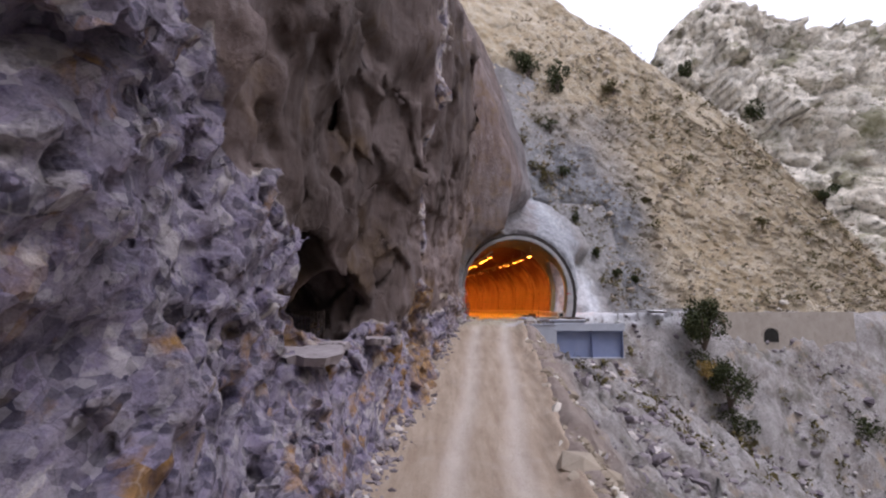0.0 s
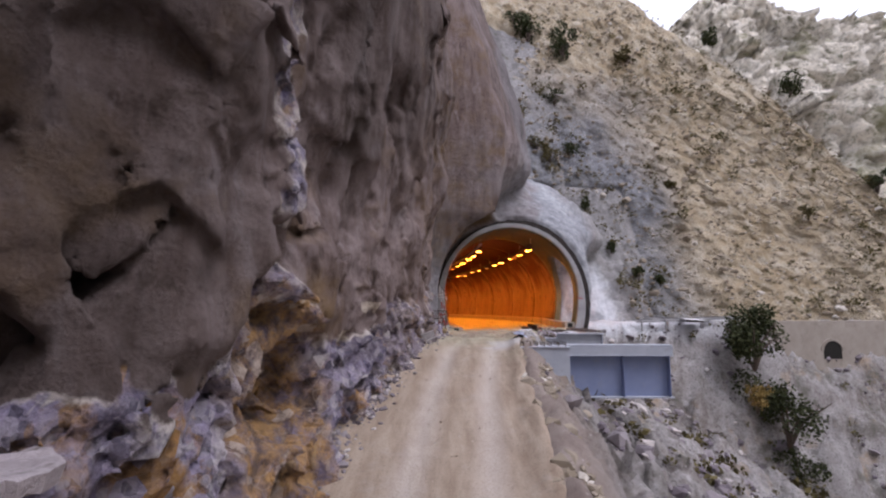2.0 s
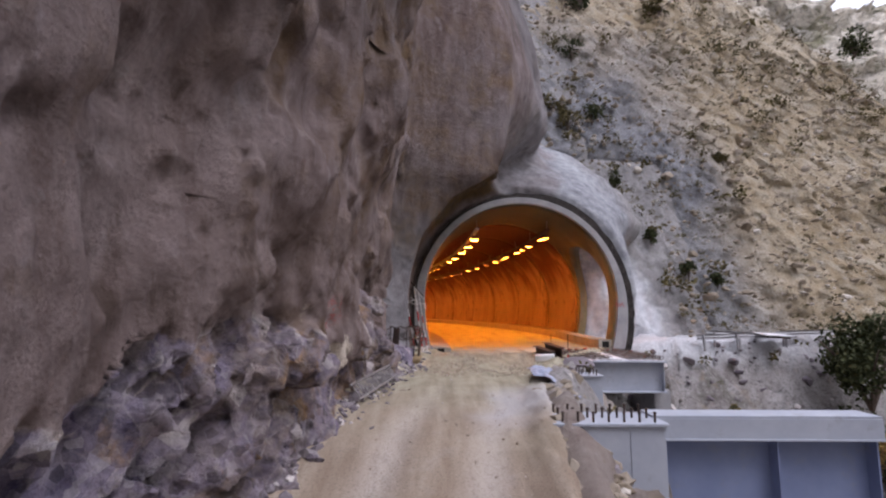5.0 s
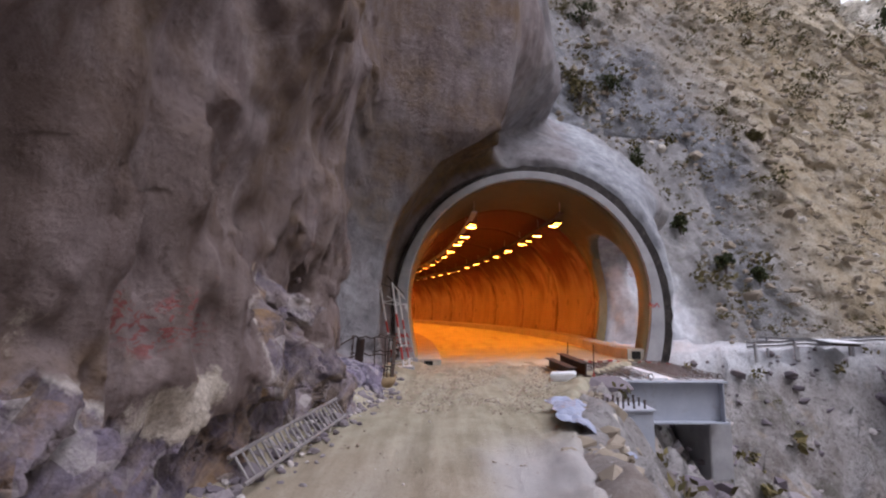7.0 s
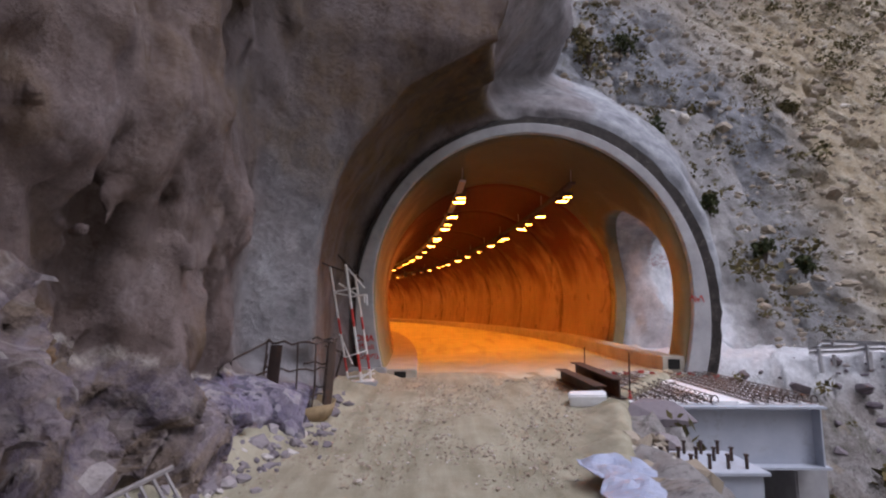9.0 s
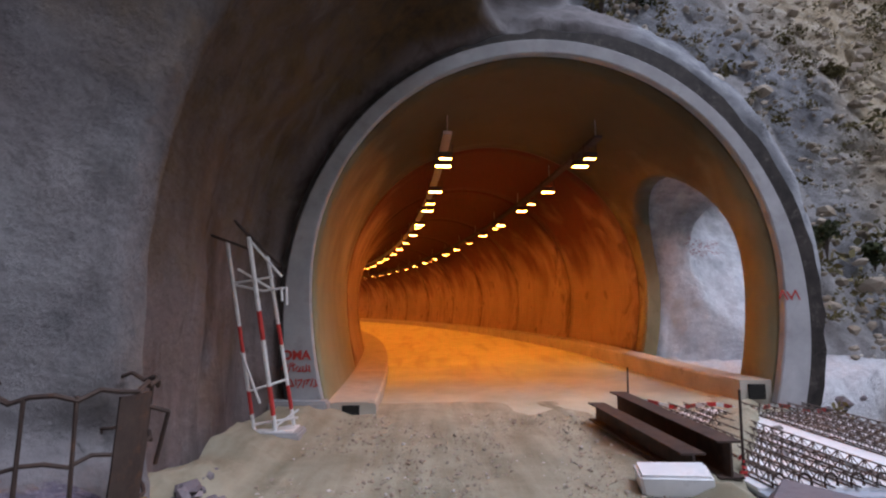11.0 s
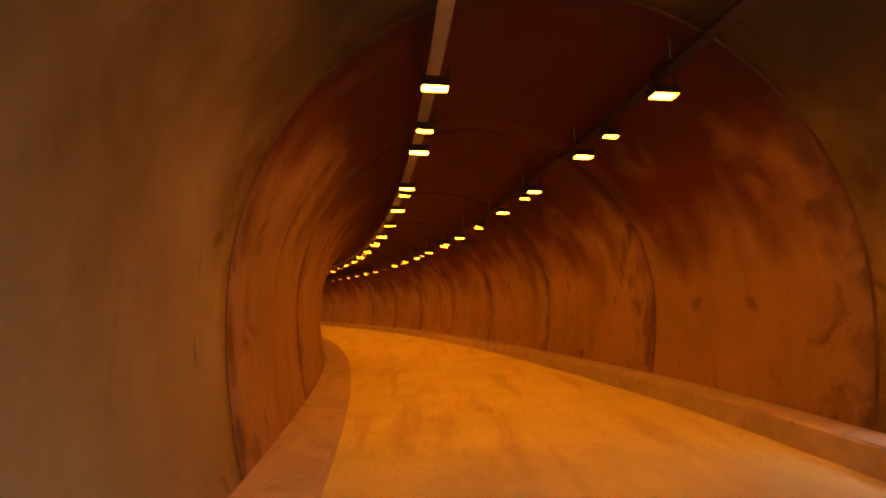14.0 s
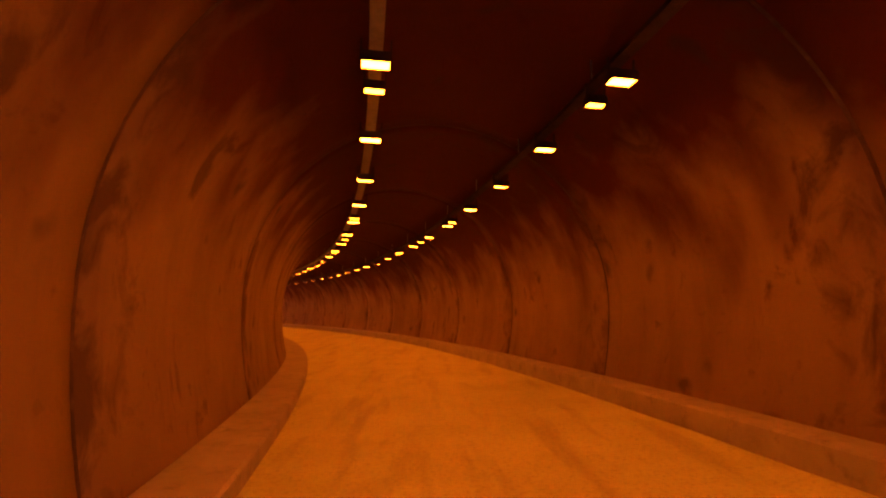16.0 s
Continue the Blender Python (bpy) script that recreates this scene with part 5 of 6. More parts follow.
def bush(at, radii, material, label, seed, count=700, size=0.12, name="bush"):
    rng = np.random.RandomState(seed)
    ob = thing(name, label, "bush", "bushes", at)
    bm = B()
    for _ in range(7):
        t = rng.normal(size=3) * 0.45
        tip = (t[0] * radii[0], t[1] * radii[1], radii[2] * (0.6 + 0.6 * rng.rand()))
        midp = (tip[0] * 0.35, tip[1] * 0.35, tip[2] * 0.5)
        rod(bm, (0, 0, -0.5), midp, 0.045 * max(radii), 6, 0.03 * max(radii))
        rod(bm, midp, tip, 0.03 * max(radii), 5, 0.01 * max(radii))
    part("stem", bm, BARK, ob)
    bm = B()
    leaves(bm, rng, (0, 0, radii[2] * 0.8), radii, count, size)
    part("foliage", bm, material, ob)
    return ob


def on_hill(x, z):
    return (x, float(hill_y(np.array(float(x)), np.array(float(z)))) - 0.4, z)


def scrub():
    bush((24.6, 47.0, -2.3), (2.3, 1.9, 2.6), LEAF, "dense dark evergreen bush at the edge of the old road", 1, 4600, 0.15)
    bush((26.4, 46.6, -7.6), (2.3, 1.9, 2.6), LEAF, "dark shaggy bush low on the valley slope", 2, 3600, 0.15)
    bush((26.6, 46.6, -10.6), (1.6, 1.5, 1.6), LEAF, "dark bush low on the valley slope", 5, 1300, 0.16)
    bush((24.2, 46.4, -5.2), (0.9, 0.9, 0.9), GOLD, "yellowed shrub on the rubble slope", 3, 700, 0.10)
    bush((35.0, 48.5, -12.6), (1.7, 1.5, 1.3), DRY, "olive scrub on the lower slope", 4, 900, 0.16)
    bush((41.0, 50.0, -12.2), (1.8, 1.6, 1.8), LEAF, "dark bush on the lower slope", 6, 1100, 0.17)
    bush(on_hill(16.0, 31.5), (1.7, 1.4, 2.3), LEAF, "dark bush clinging high on the hillside", 7, 1500, 0.20)
    bush(on_hill(12.0, 34.0), (2.0, 1.4, 1.8), LEAF, "dark bush on the rock over the tunnel", 8, 1400, 0.20)
    bush(on_hill(24.5, 32.0), (1.6, 1.2, 0.9), DRY, "brown scrub below a rock step", 9, 800, 0.17)
    bush(on_hill(15.3, 11.0), (0.55, 0.5, 0.65), LEAF, "small green bush on pale rock", 10, 420, 0.11)
    bush(on_hill(14.6, 7.8), (0.45, 0.4, 0.45), DRY, "small olive bush on pale rock", 11, 320, 0.10)
    bush(on_hill(12.5, 16.5), (0.9, 0.7, 1.0), DRY, "olive bush beside the cliff", 12, 600, 0.13)
    bush((46.5, 70.5, 29.5), (1.7, 1.5, 1.7), LEAF, "dark bush on the ridge", 13, 900, 0.2)
    bush((38.0, 72.5, 37.0), (1.3, 1.2, 1.2), LEAF, "dark bush on the ridge", 14, 700, 0.2)
    bush((53.0, 67.0, 15.5), (1.8, 1.5, 1.4), LEAF, "dark bush on the ridge", 15, 800, 0.2)
    for i, (x, z, r) in enumerate(((11.4, 17.7, 0.9), (14.7, 17.3, 1.0), (14.0, 24.2, 1.1), (9.6, 21.5, 1.2), (10.4, 36.2, 1.3), (17.2, 7.1, 0.5), (25.3, 14.0, 0.6), (19.3, 4.6, 0.55), (21.3, 4.1, 0.45), (40.9, 11.6, 0.9))):
        leaf, text = (LEAF, "dark green bush rooted in the hillside scree") if i % 3 else (DRY, "dull olive bush rooted in the hillside scree")
        bush(on_hill(x, z), (r, 0.8 * r, 0.8 * r), leaf, text, 30 + i, 520, 0.13)
    rng = np.random.RandomState(9)
    bm = B()
    k = 0
    while k < 1000:
        x, z = rng.uniform(12, 56), 1 + 40 * rng.rand() ** 1.2
        if z > ridge_z(x) - 1.5 or (x < 17.5 and z < 9):
            continue
        if fbm(np.array([[x * 0.16, 0.0, z * 0.16]]), 3, 58)[0] < rng.uniform(-0.45, 0.3):
            continue
        k += 1
        s = rng.gamma(1.8, 0.13) + 0.09
        p = on_hill(x, z)
        leaves(bm, rng, (p[0], p[1] - 0.1, p[2] + 0.3 * s), (s, s, s * 0.7), 40, 0.23 * s)
    tagged(part("hill_scrub", bm, DRY), "scattered dry tufts over the hillside", "scrub", kind="stuff")
    bm = B()
    for _ in range(420):
        x, y = rng.uniform(8, 42), rng.uniform(30, 52)
        z = float(ground_z(np.array(x), np.array(y)))
        if z > 0.4 or x < road_right(y) + 1.2:
            continue
        s = rng.gamma(2.0, 0.12) + 0.10
        leaves(bm, rng, (x, y - 0.2, z + 0.5 * s), (s, s, s * 0.8), 26, 0.35 * s)
    tagged(part("bank_scrub", bm, DRY), "scattered dry tufts on the rubble slope", "scrub", kind="stuff")


scatter_stones()
scrub()


# ---------- old road on the ledge ----------
def old_road():
    # retaining wall with a small arched culvert
    bm = B()
    box(bm, (0, 0, -4.0), (17, 1.2, 0.0))
    wall = part("retaining_wall", bm, RETAIN)
    wall.matrix_world = pose(28.6, 50.3, 0.72, 0, 0, 14)
    tagged(wall, "old rendered retaining wall with an arched culvert", "wall", kind="structure")
    # arched black plate painted for the dark inside of the culvert
    bm = B()
    pts = [(-0.95, -1.1), (-0.95, -0.4)] + [(0.95 * -math.cos(t), -0.4 + 0.75 * math.sin(t)) for t in np.linspace(0, math.pi, 12)] + [(0.95, -0.4), (0.95, -1.1)]
    v = [[bm.verts.new((x, y, z)) for x, z in pts] for y in (-0.02, 0.03)]
    bm.faces.new(v[0])
    bm.faces.new(v[1][::-1])
    for i in range(len(pts)):
        j = (i + 1) % len(pts)
        bm.faces.new((v[0][j], v[0][i], v[1][i], v[1][j]))
    c = part("culvert_mouth", bm, DARK, wall, "flat black plate painted for the dark culvert mouth")
    c.location = (5.6, 0, -2.0)
    bm = B()
    for i in range(9):
        t0 = math.pi * i / 9
        t1 = math.pi * (i + 0.92) / 9
        q = [(r * -math.cos(t), y, r * 0.8 * math.sin(t)) for y in (-0.07, 0.02) for r, t in ((0.97, t0), (1.25, t0), (1.25, t1), (0.97, t1))]
        vs = [bm.verts.new(p) for p in q]
        for f in ((0, 1, 2, 3), (7, 6, 5, 4), (0, 4, 5, 1), (1, 5, 6, 2), (2, 6, 7, 3), (3, 7, 4, 0)):
            bm.faces.new([vs[k] for k in f])
    a = part("arch_ring", bm, RETAIN, wall)
    a.location = (5.6, 0, -2.4)
    # bent guard rails heaped along the edge
    for i, (x0, y0, L, rz, z, tilt) in enumerate(((16.6, 48.2, 3.2, 12, 0.72, -2), (17.4, 48.5, 4.0, 18, 0.95, 2), (18.9, 48.8, 4.4, 15, 0.82, 1), (21.8, 49.5, 4.2, 14, 0.9, -1))):
        ob = thing("guard_rail", "bent grey steel guard rail lying along the old road", "guard rail", "guard rails")
        ob.matrix_world = pose(x0, y0, z, 0, tilt, rz)
        bm = B()
        prof = [(0.0, -0.15), (0.05, -0.10), (0.05, -0.05), (0.0, 0.0), (0.05, 0.05), (0.05, 0.10), (0.0, 0.15)]
        prev = None
        for k in range(15):
            x = L * k / 14
            dy = 0.12 * math.sin(k * 0.7 + i)
            row = [bm.verts.new((x, a + dy, b)) for a, b in prof] + [bm.verts.new((x, a + dy + 0.006, b)) for a, b in prof[::-1]]
            if prev:
                for n in range(len(row)):
                    m2 = (n + 1) % len(row)
                    bm.faces.new((prev[n], prev[m2], row[m2], row[n]))
            prev = row
        part("beam", bm, ALU, ob)
        for px in (0.5, L - 0.6):
            bm = B()
            box(bm, (px - 0.05, 0.05, -0.75), (px + 0.05, 0.13, 0.1))
            part("post", bm, ALU, ob)
    ob = thing("panel", "pale sheet-metal panel lying on the old road", "panel")
    ob.matrix_world = pose(20.4, 48.9, 0.92, 6, 3, 14)
    bm = B()
    box(bm, (0, -0.5, -0.02), (1.9, 0.5, 0.02), 0.008)
    part("sheet", bm, FORM, ob)
    bm = B()
    box(bm, (0.2, -0.4, -0.14), (1.7, -0.3, -0.02))
    part("batten", bm, RUST, ob)


RETAIN = mat_plain("stained_render", (0.30, 0.265, 0.225), (0.40, 0.36, 0.32), 0.8, 0.9, 0, (0.20, 0.17, 0.14), 9, 0.02)
old_road()


# ---------- unfinished deck ----------
def deck():
    slab = thing("deck_formwork", "pale ribbed deck panels of the unfinished bridge deck", "bridge deck", "", (10.0, 44.1, 0.12))
    for i in range(7):
        bm = B()
        x0 = -1.95 + i * 0.565
        box(bm, (x0 + 0.01, -2.2, -0.03), (x0 + 0.555, 2.2, 0.02 if i != 3 else 0.06), 0.006)
        part("panel", bm, FORM, slab)
    bm = B()
    box(bm, (-1.95, 1.9, -0.9), (2.0, 2.3, -0.04), 0.02)
    part("bearing_beam", bm, RING, slab)
    n = 0
    for i in range(13):
        x = 8.25 + i * 0.30
        if 9.85 < x < 10.4:
            continue
        lat = thing("rebar_lattice", "rusty rebar lattice girder lying on the deck panels", "rebar", "rebar lattice girders", (x, 44.1, 0.145))
        for px, pz in ((-0.05, 0.0), (0.05, 0.0), (0, 0.14)):
            bm = B()
            rod(bm, (px, -2.25, pz + 0.01), (px, 2.1, pz + 0.01), 0.011, 5)
            part("bar", bm, REBAR, lat)
        bm = B()
        for k in range(21):
            y = -2.2 + k * 0.205
            for s in (-1, 1):
                rod(bm, (0.05 * s, y, 0.0), (0, y + 0.10, 0.15), 0.007, 4)
                rod(bm, (0, y + 0.10, 0.15), (0.05 * s, y + 0.2, 0.0), 0.007, 4)
        part("zigzag", bm, REBAR, lat)
        # hooked ends on the girder edge
        hook = thing("rebar_hook", "dark bent rebar loop at the edge of the deck", "rebar", "rebar hooks", (x + 0.02, 41.88, 0.13))
        bm = B()
        tube(bm, [(0.075 * math.cos(t), -0.02, 0.08 + 0.10 * math.sin(t)) for t in np.linspace(-0.4, math.pi + 0.4, 11)], 0.014)
        part("loop", bm, RUST, hook)
        n += 1
    # abutment under the deck
    bm = B()
    box(bm, (8.0, 46.35, -4.0), (12.2, 46.9, -0.05), 0.03)
    box(bm, (11.7, 42.35, -4.6), (12.4, 46.4, -1.12), 0.03)
    tagged(part("abutment", bm, RING), "pale concrete abutment under the unfinished deck", "abutment", kind="structure")


def i_beam(x, y0, y1, z, h, w, turn=0.0):
    ob = thing("steel_beam", "dark rusty steel I-beam lying beside the deck", "steel beam", "loose steel beams")
    ob.matrix_world = pose(x, (y0 + y1) / 2, z, 0, 0, turn)
    L = (y1 - y0) / 2
    bm = B()
    box(bm, (-0.012, -L, 0.02), (0.012, L, h - 0.02))
    part("web", bm, RUST, ob)
    for nm, a in (("bottom_flange", 0.0), ("top_flange", h - 0.022)):
        bm = B()
        box(bm, (-w / 2, -L, a), (w / 2, L, a + 0.022), 0.004)
        part(nm, bm, RUST, ob)


def site_things():
    i_beam(7.42, 42.1, 45.3, 0.16, 0.30, 0.30, 1.0)
    i_beam(7.85, 42.0, 45.5, 0.20, 0.42, 0.30, -0.5)
    ob = thing("foam_block", "broken white foam block beside the steel beams", "block", "", (7.12, 41.95, 0.22))
    bm = B()
    box(bm, (-0.38, -0.24, -0.12), (0.38, 0.24, 0.12), 0.03, pose(0, 0, 0, 4, -3, -14))
    for v in bm.verts:
        v.co += Vector((noise.noise(v.co * 5) * 0.03, noise.noise(v.co * 5 + Vector((9, 0, 0))) * 0.03, noise.noise(v.co * 5 + Vector((0, 9, 0))) * 0.02))
    part("foam", bm, FORM, ob)
    for x, y, h in ((8.15, 42.3, 1.05), (8.25, 46.0, 0.9)):
        ob = thing("marker_stake", "thin rusty steel stake with a scrap of barrier tape", "stake", "marker stakes", (x, y, 0.1))
        bm = B()
        rod(bm, (0, 0, -0.2), (0.03, 0.02, h), 0.016, 6)
        part("rod", bm, RUST, ob)
        bm = B()
        for k in range(5):
            box(bm, (-0.05 - 0.02 * k, -0.02, 0.02 + 0.05 * k), (0.06 - 0.02 * k, 0.0, 0.05 + 0.05 * k), 0, pose(0, 0, 0, 0, 9 * k, 20 * k))
        part("tape_scrap", bm, REDP, ob, "crumpled red barrier tape")
    tape = thing("barrier_tape", "red and white barrier tape trailing along the deck edge", "tape", "", (8.3, 46.05, 0.3))
    last = None
    for k in range(22):
        p = Vector((k * 0.19, 0.06 * math.sin(k * 1.3), -0.02 * k * 0.3 + 0.05 * math.sin(k * 0.9)))
        if last is not None:
            bm = B()
            v = [bm.verts.new(q) for q in (last + Vector((0, 0, 0.04)), last - Vector((0, 0, 0.04)), p - Vector((0, 0, 0.04)), p + Vector((0, 0, 0.04)))]
            bm.faces.new(v)
            bmesh.ops.solidify(bm, geom=bm.faces[:], thickness=0.004)
            part("strip", bm, (WHITEP, REDP)[k % 2], tape)
        last = p


def plastic_sheet():
    """Crumpled plastic sheet over the edge of the track, with folds and a lifted hem."""
    ob = thing("plastic_sheet", "crumpled blue-grey plastic sheet lying over the track edge", "plastic sheet")
    nu, nv = 46, 30
    U, V = np.meshgrid(np.linspace(-1, 1, nu), np.linspace(-1, 1, nv), indexing="ij")
    u, v = U.ravel(), V.ravel()
    x = 6.10 + 0.55 * v + 0.10 * np.sin(3.1 * u) + 0.05 * np.sin(9 * u + 2 * v)
    y = 36.05 + 1.25 * u + 0.10 * np.sin(4 * v + u)
    P = np.stack([x, y, 0 * x], 1)
    crease = np.abs(fbm(P * 1.9, 2, 121)) * 0.22 + np.abs(fbm(P * 4.5, 2, 122)) * 0.05
    drop = np.clip(x - road_right(y) - 0.25, 0, 2) * 0.55
    P[:, 2] = road_z(y) + 0.22 + crease - drop
    me = raw_mesh("sheet", P, grid_faces(nu, nv), SHEET, False)
    sheet = new("sheet", me)
    sheet.parent = ob
    thick = sheet.modifiers.new("thickness", "SOLIDIFY")
    thick.thickness = 0.006


SHEET = mat_plain("dusty_blue_grey_plastic", (0.25, 0.28, 0.39), (0.38, 0.41, 0.53), 3.0, 0.45, 0, (0.30, 0.27, 0.25))
deck()
site_things()
plastic_sheet()


# ---------- things at the foot of the cliff ----------
def ladder():
    ob = thing("ladder", "grey steel ladder lying against the foot of the cliff", "ladder")
    a, b = Vector((0.98, 32.6, 0.30)), Vector((1.44, 36.4, 0.34))
    d = (b - a)
    side = Vector((0.11, -0.02, -0.15))
    for s in (-1, 1):
        bm = B()
        rod(bm, a + side * s, b + side * s, 0.028, 6)
        part("rail", bm, LADDER, ob)
    for k in range(22):
        p = a + d * (0.03 + 0.94 * k / 21)
        bm = B()
        rod(bm, p - side, p + side, 0.018, 6)
        part("rung", bm, LADDER, ob)


def pole_segments(ob, a, b, r, bands):
    """A pole from foot a to head b; bands: fractions from the head at which the paint changes, white first."""
    a, b = Vector(a), Vector(b)
    cuts = (0.0, *bands, 1.0)
    for i, (u, v) in enumerate(zip(cuts, cuts[1:])):
        bm = B()
        rod(bm, b + (a - b) * u, b + (a - b) * v, r, 10)
        part("pole_segment", bm, REDP if i % 2 else WHITEP, ob, "red painted band" if i % 2 else "white painted band")


def barrier():
    ob = thing("barrier", "leaning red and white barrier frame of welded tube", "barrier")
    W = WHITEP
    pole_segments(ob, (1.68, 44.10, 0.28), (1.14, 44.02, 3.18), 0.028, (0.46, 0.60, 0.80, 0.92))
    pole_segments(ob, (2.02, 44.05, 0.28), (1.62, 43.62, 3.20), 0.034, (0.38, 0.53, 0.77, 0.92))
    pole_segments(ob, (2.22, 44.35, 0.28), (1.80, 43.98, 2.95), 0.029, (0.40, 0.52, 0.76, 0.90))
    tubes = (((1.14, 44.02, 3.18), (0.78, 43.75, 3.32)), ((0.78, 43.75, 3.32), (1.52, 44.1, 3.05)), ((1.62, 43.62, 3.20), (1.46, 43.45, 3.42)), ((1.46, 43.45, 3.42), (2.02, 43.95, 2.78)),
             ((1.62, 43.62, 3.16), (2.06, 43.9, 2.62)), ((1.26, 44.04, 2.52), (1.90, 43.98, 2.62)), ((1.26, 44.04, 2.50), (1.75, 44.0, 2.40)), ((1.75, 44.0, 2.40), (2.12, 43.95, 2.45)), ((2.12, 43.95, 2.45), (2.14, 43.95, 2.18)),
             ((2.06, 43.9, 2.46), (2.08, 43.9, 2.24)), ((1.45, 43.7, 2.72), (1.86, 44.0, 2.44)), ((1.44, 44.06, 1.45), (1.80, 43.95, 0.70)), ((1.58, 44.08, 0.86), (2.12, 44.2, 1.02)), ((1.68, 44.1, 0.36), (2.34, 44.1, 0.46)), ((2.02, 44.05, 0.34), (2.32, 44.2, 0.56)))
    for i, (a, b) in enumerate(tubes):
        bm = B()
        rod(bm, a, b, 0.019, 8)
        part("tube", bm, RUST if i < 4 else W, ob, "rusty brown tube" if i < 4 else "")
    bm = B()
    box(bm, (1.6, 43.98, 0.26), (2.3, 44.4, 0.285))
    part("foot_plate", bm, W, ob)
    base = thing("concrete_plinth", "rough low concrete plinth under the barrier frame", "plinth", "", (1.95, 44.15, 0.10))
    bm = B()
    box(bm, (-0.55, -0.25, -0.1), (0.45, 0.3, 0.16), 0.03)
    part("block", bm, RING, base)
    foot = thing("ring_footing", "pale concrete footing beside the portal ring", "footing", "", (1.9, 45.85, 0.1))
    bm = B()
    box(bm, (-0.55, -0.12, -0.2), (0.55, 0.25, 0.30), 0.04)
    part("block", bm, RING, foot)


def cage():
    """A round man-basket: mud-caked dish, two wide plates, hoops and bent rails."""
    cx, cy, r = 1.42, 40.30, 0.60
    ob = thing("steel_basket", "rusty bent steel basket with hoops and wide plates", "basket")
    def at(a, z, k=1.0):
        return Vector((cx + k * r * math.cos(a) + 0.06 * z, cy + k * r * math.sin(a), z))
    for a0, w in ((radians(-12), 0.30), (radians(-118), 0.26)):
        bm = B()
        n = 6
        rows = []
        for k in range(n + 1):
            a = a0 + (k / n - 0.5) * w / r
            rows.append([bm.verts.new(at(a, z, q)) for z, q in ((0.22, 1.0), (0.9, 1.02), (1.46, 1.0), (1.46, 1.03), (0.9, 1.05), (0.22, 1.03))])
        for p, q in zip(rows, rows[1:]):
            for j in range(6):
                bm.faces.new((p[j], p[(j + 1) % 6], q[(j + 1) % 6], q[j]))
        bm.faces.new(rows[0])
        bm.faces.new(rows[-1][::-1])
        bmesh.ops.recalc_face_normals(bm, faces=bm.faces[:])
        part("post_plate", bm, RUST, ob)
    for z, rr, wob in ((1.50, 0.020, 0.035), (1.05, 0.016, 0.03), (0.62, 0.016, 0.02)):
        bm = B()
        tube(bm, [at(TAU * k / 28, z + wob * math.sin(2.3 * k), 1 + 0.02 * math.sin(1.7 * k)) for k in range(29)], rr)
        part("hoop", bm, RUST, ob)
    for a in (0.9, 1.7, 2.5, 3.1, 3.7, 4.9, 5.4):
        bm = B()
        tube(bm, [at(a, 0.2), at(a + 0.04, 0.8, 1.03), at(a - 0.03, 1.5)], 0.016)
        part("upright", bm, RUST, ob)
    for p, q in (((0.5, 39.45, 1.18), (1.02, 39.9, 1.50)), ((0.45, 39.5, 0.80), (1.1, 39.85, 1.02)), ((0.55, 39.4, 0.15), (0.60, 39.45, 1.22)), ((0.8, 39.65, 0.7), (1.3, 39.75, 0.45)), ((1.95, 40.2, 1.42), (2.22, 40.42, 1.28)), ((2.22, 40.42, 1.28), (2.10, 40.5, 0.85))):
        bm = B()
        rod(bm, p, q, 0.018, 7)
        part("rail", bm, RUST, ob)
    bm = B()
    n = 26
    prof = ((0.0, 0.03), (0.42, 0.05), (0.60, 0.16), (0.70, 0.34), (0.73, 0.34), (0.66, 0.12), (0.50, -0.06), (0.0, -0.08))
    rows = [[bm.verts.new((cx + q * math.cos(TAU * k / n), cy + q * math.sin(TAU * k / n), 0.10 + z + 0.012 * math.sin(k * 1.7))) for q, z in prof] for k in range(n)]
    for k in range(n):
        for j in range(len(prof) - 1):
            bm.faces.new((rows[k][j], rows[k][j + 1], rows[(k + 1) % n][j + 1], rows[(k + 1) % n][j]))
    bmesh.ops.remove_doubles(bm, verts=bm.verts[:], dist=0.0005)
    bmesh.ops.recalc_face_normals(bm, faces=bm.faces[:])
    part("dish", bm, MUD, ob, "ochre mud-caked steel dish", smooth=True)
    lump = thing("rubble_lump", "pale broken stone lying in the basket", "stone", "", (1.52, 40.15, 0.22))
    bm = B()
    box(bm, (-0.17, -0.14, -0.09), (0.17, 0.14, 0.10), 0.05, pose(0, 0, 0, 10, 8, 20))
    part("stone", bm, RING, lump)


MUD = mat_plain("ochre_mud", (0.20, 0.14, 0.075), (0.32, 0.24, 0.14), 5, 0.9, 0, (0.14, 0.10, 0.06), 20, 0.01)
ladder()
barrier()
cage()


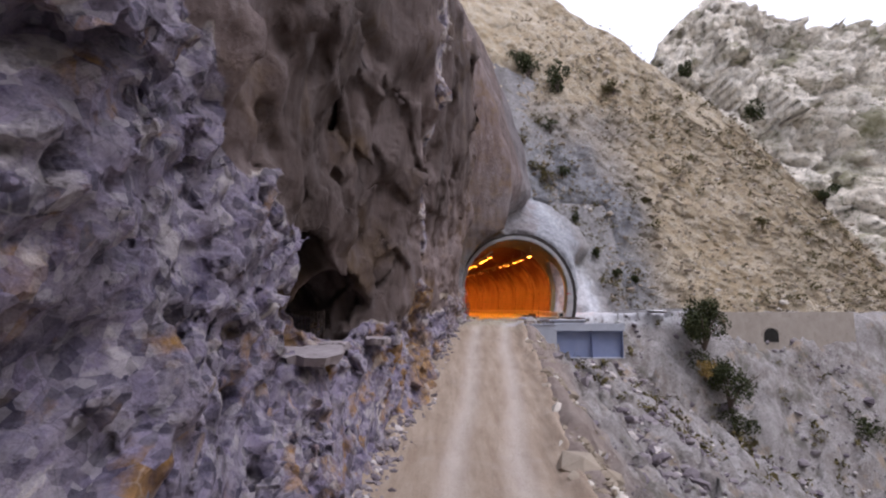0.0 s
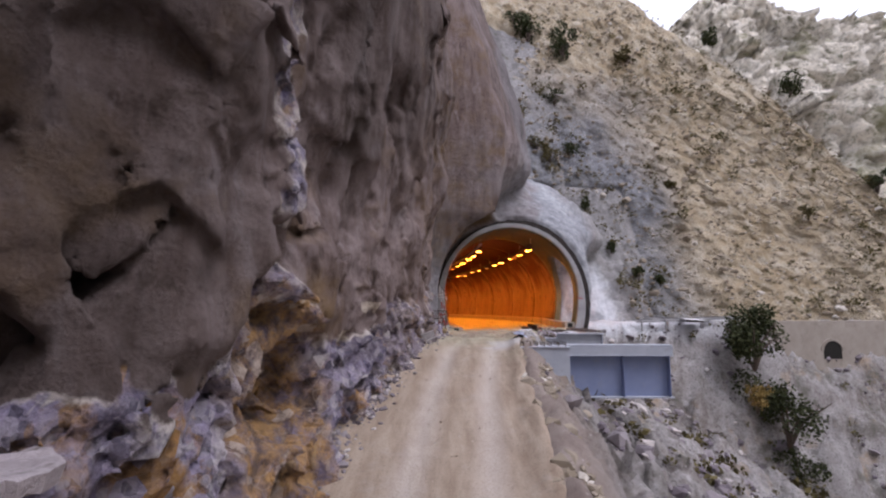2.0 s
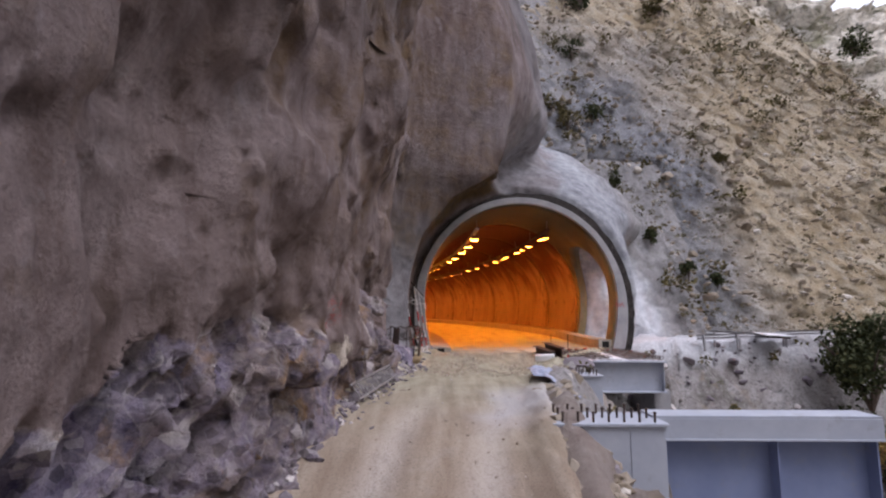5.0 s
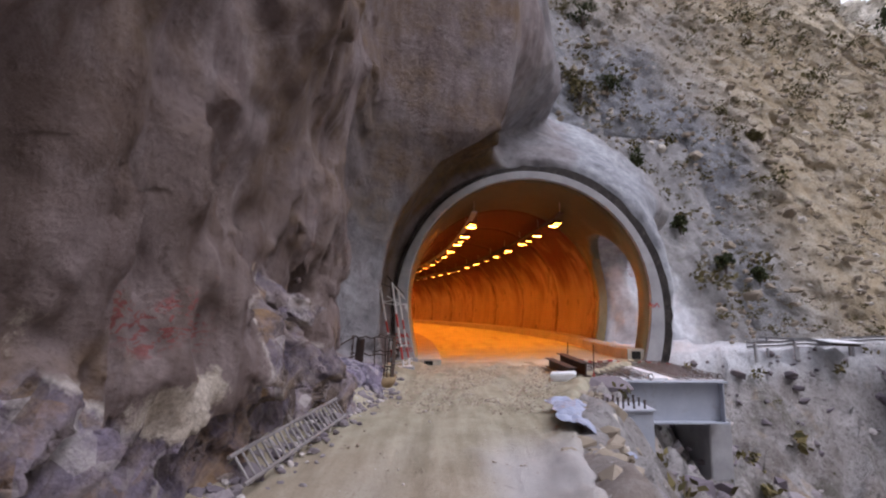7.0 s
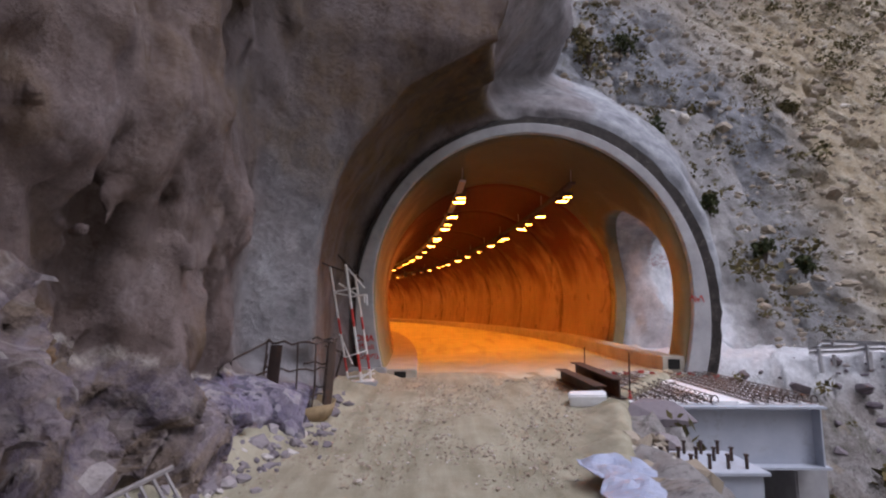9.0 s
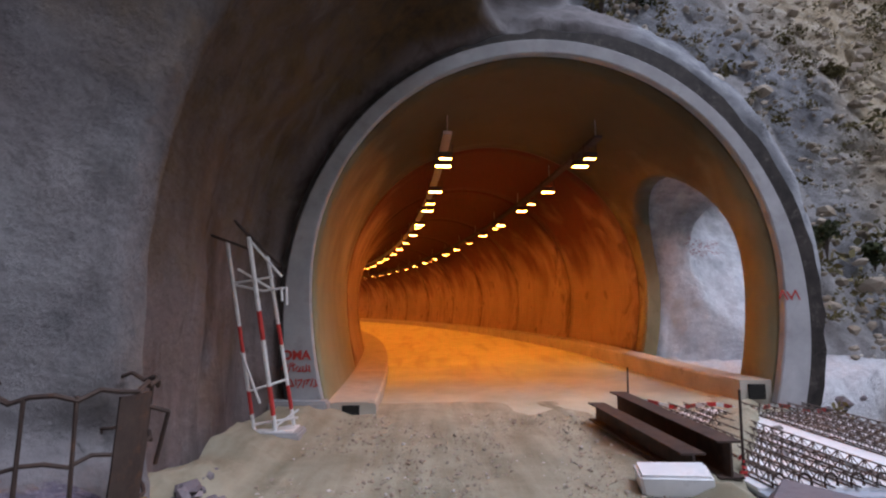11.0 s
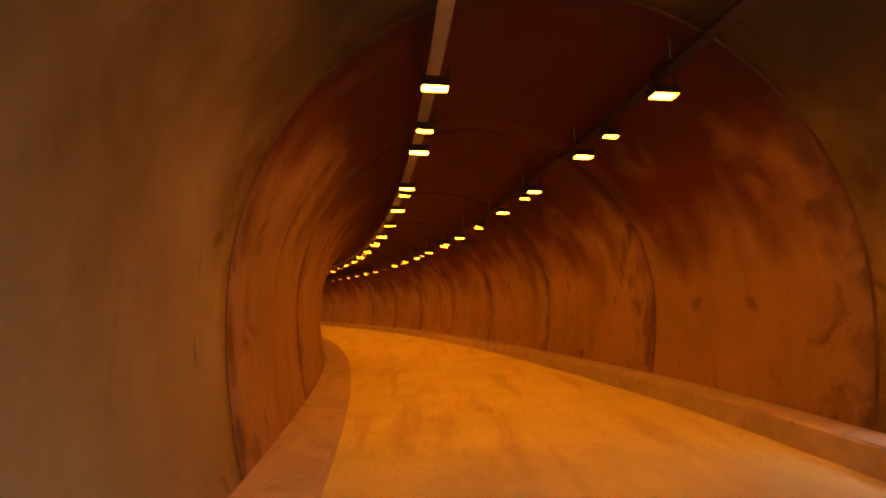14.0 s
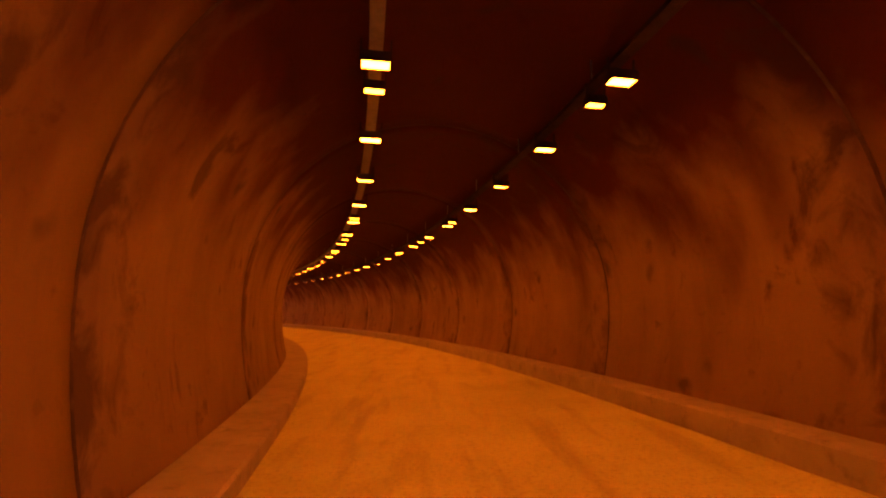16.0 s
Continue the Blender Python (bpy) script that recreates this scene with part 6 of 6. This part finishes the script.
def cave_rail():
    ob = thing("cave_railing", "thin rusty bar railing across the cave mouth", "railing")
    a, b = Vector((-5.1, 15.3, -0.05)), Vector((-3.5, 14.6, -0.05))
    for z in (0.12, 0.98):
        bm = B()
        rod(bm, a + Vector((0, 0, z)), b + Vector((0, 0, z)), 0.022, 6)
        part("rail", bm, REBAR, ob)
    for k in range(15):
        p = a + (b - a) * k / 14
        bm = B()
        rod(bm, p, p + Vector((0, 0, 1.0 + (0.22 if k == 5 else 0))), 0.013, 5)
        part("bar", bm, REBAR, ob)
    for x, y, z, s, t in ((-2.95, 10.9, 0.02, (0.95, 1.7, 0.09), 8), (-2.0, 15.0, 0.06, (0.42, 0.7, 0.09), 20), (-2.9, 13.2, 0.03, (0.4, 0.55, 0.10), -12)):
        rk = thing("ledge_slab", "flat pale rock slab on the ledge below the cave", "rock slab", "ledge slabs", (x, y, z))
        bm = B()
        rng = np.random.RandomState(int(10 * y))
        ring = []
        for k in range(31):
            a = TAU * k / 31
            r = rng.uniform(0.80, 1.0) + 0.12 * math.sin(3 * a + y)
            ring.append((math.cos(a) * r * s[0], math.sin(a) * r * s[1]))
        lower = [bm.verts.new((px * 0.9, py * 0.92, -s[2] + rng.uniform(-0.03, 0.03))) for px, py in ring]
        upper = [bm.verts.new((px, py, s[2] + rng.uniform(-0.03, 0.03))) for px, py in ring]
        bm.faces.new(upper)
        bm.faces.new(lower[::-1])
        for k in range(31):
            bm.faces.new((lower[k], lower[(k + 1) % 31], upper[(k + 1) % 31], upper[k]))
        bmesh.ops.triangulate(bm, faces=[f for f in bm.faces if len(f.verts) > 4])
        bmesh.ops.rotate(bm, cent=(0, 0, 0), matrix=Matrix.Rotation(radians(t), 3, "Z"), verts=bm.verts)
        part("stone", bm, SLAB, rk)


SLAB = mat_plain("pale_limestone", (0.25, 0.22, 0.225), (0.42, 0.38, 0.40), 3, 0.9, 0, (0.07, 0.055, 0.045), 7, 0.10)
cave_rail()


# ---------- spray-paint marks on the ring ----------
def marks():
    rng = np.random.RandomState(4)
    ob = thing("spray_mark", "illegible red spray-paint scrawl on the portal ring", "graffiti", "spray marks")
    x0, y0, h = axis(-3.95)
    def bar(px, pz, w, t, turn):
        bm = B()
        box(bm, (-w / 2, -0.004, -t / 2), (w / 2, 0.0, t / 2), 0, pose(px, y0 - 0.008 + (px - x0) * math.tan(h), pz, 0, turn, 0))
        part("stroke", bm, REDSPRAY, ob)
    word = bpy.data.curves.new("word", "FONT")
    word.body, word.size, word.extrude, word.offset = "OMA", 0.24, 0.002, 0.008
    tmp = new("word", word)
    bpy.context.view_layer.update()
    me = bpy.data.meshes.new_from_object(tmp.evaluated_get(bpy.context.evaluated_depsgraph_get()))
    bpy.data.objects.remove(tmp)
    me.materials.clear()
    me.materials.append(REDSPRAY)
    letters = new("letters", me)
    letters.parent = ob
    letters.matrix_local = pose(1.52, y0 - 0.012 + (1.7 - x0) * math.tan(h), 1.16, 90, 0, math.degrees(h))
    for row, (zc, n, wd) in enumerate(((1.0, 9, 0.56), (0.72, 8, 0.60))):
        for k in range(n):
            px = 1.56 + 0.10 * row + wd * k / n
            bar(px, zc + rng.uniform(-0.03, 0.03), rng.uniform(0.10, 0.17), 0.024, rng.choice((-78, -60, 62, 84)) + rng.uniform(-8, 8))
            if k % 2:
                bar(px, zc + rng.choice((-0.06, 0.05)), 0.10, 0.024, rng.uniform(-25, 25))
    ob2 = thing("spray_mark", "illegible red spray-paint scrawl on the valley foot of the ring", "graffiti", "spray marks")
    for k in range(5):
        bm = B()
        px = 11.62 + 0.09 * k
        box(bm, (-0.045, -0.004, -0.10), (-0.015, 0, 0.10), 0, pose(px, y0 - 0.008 + (px - x0) * math.tan(h), 2.45, 0, rng.uniform(-35, 35), 0))
        part("stroke", bm, REDSPRAY, ob2)


marks()
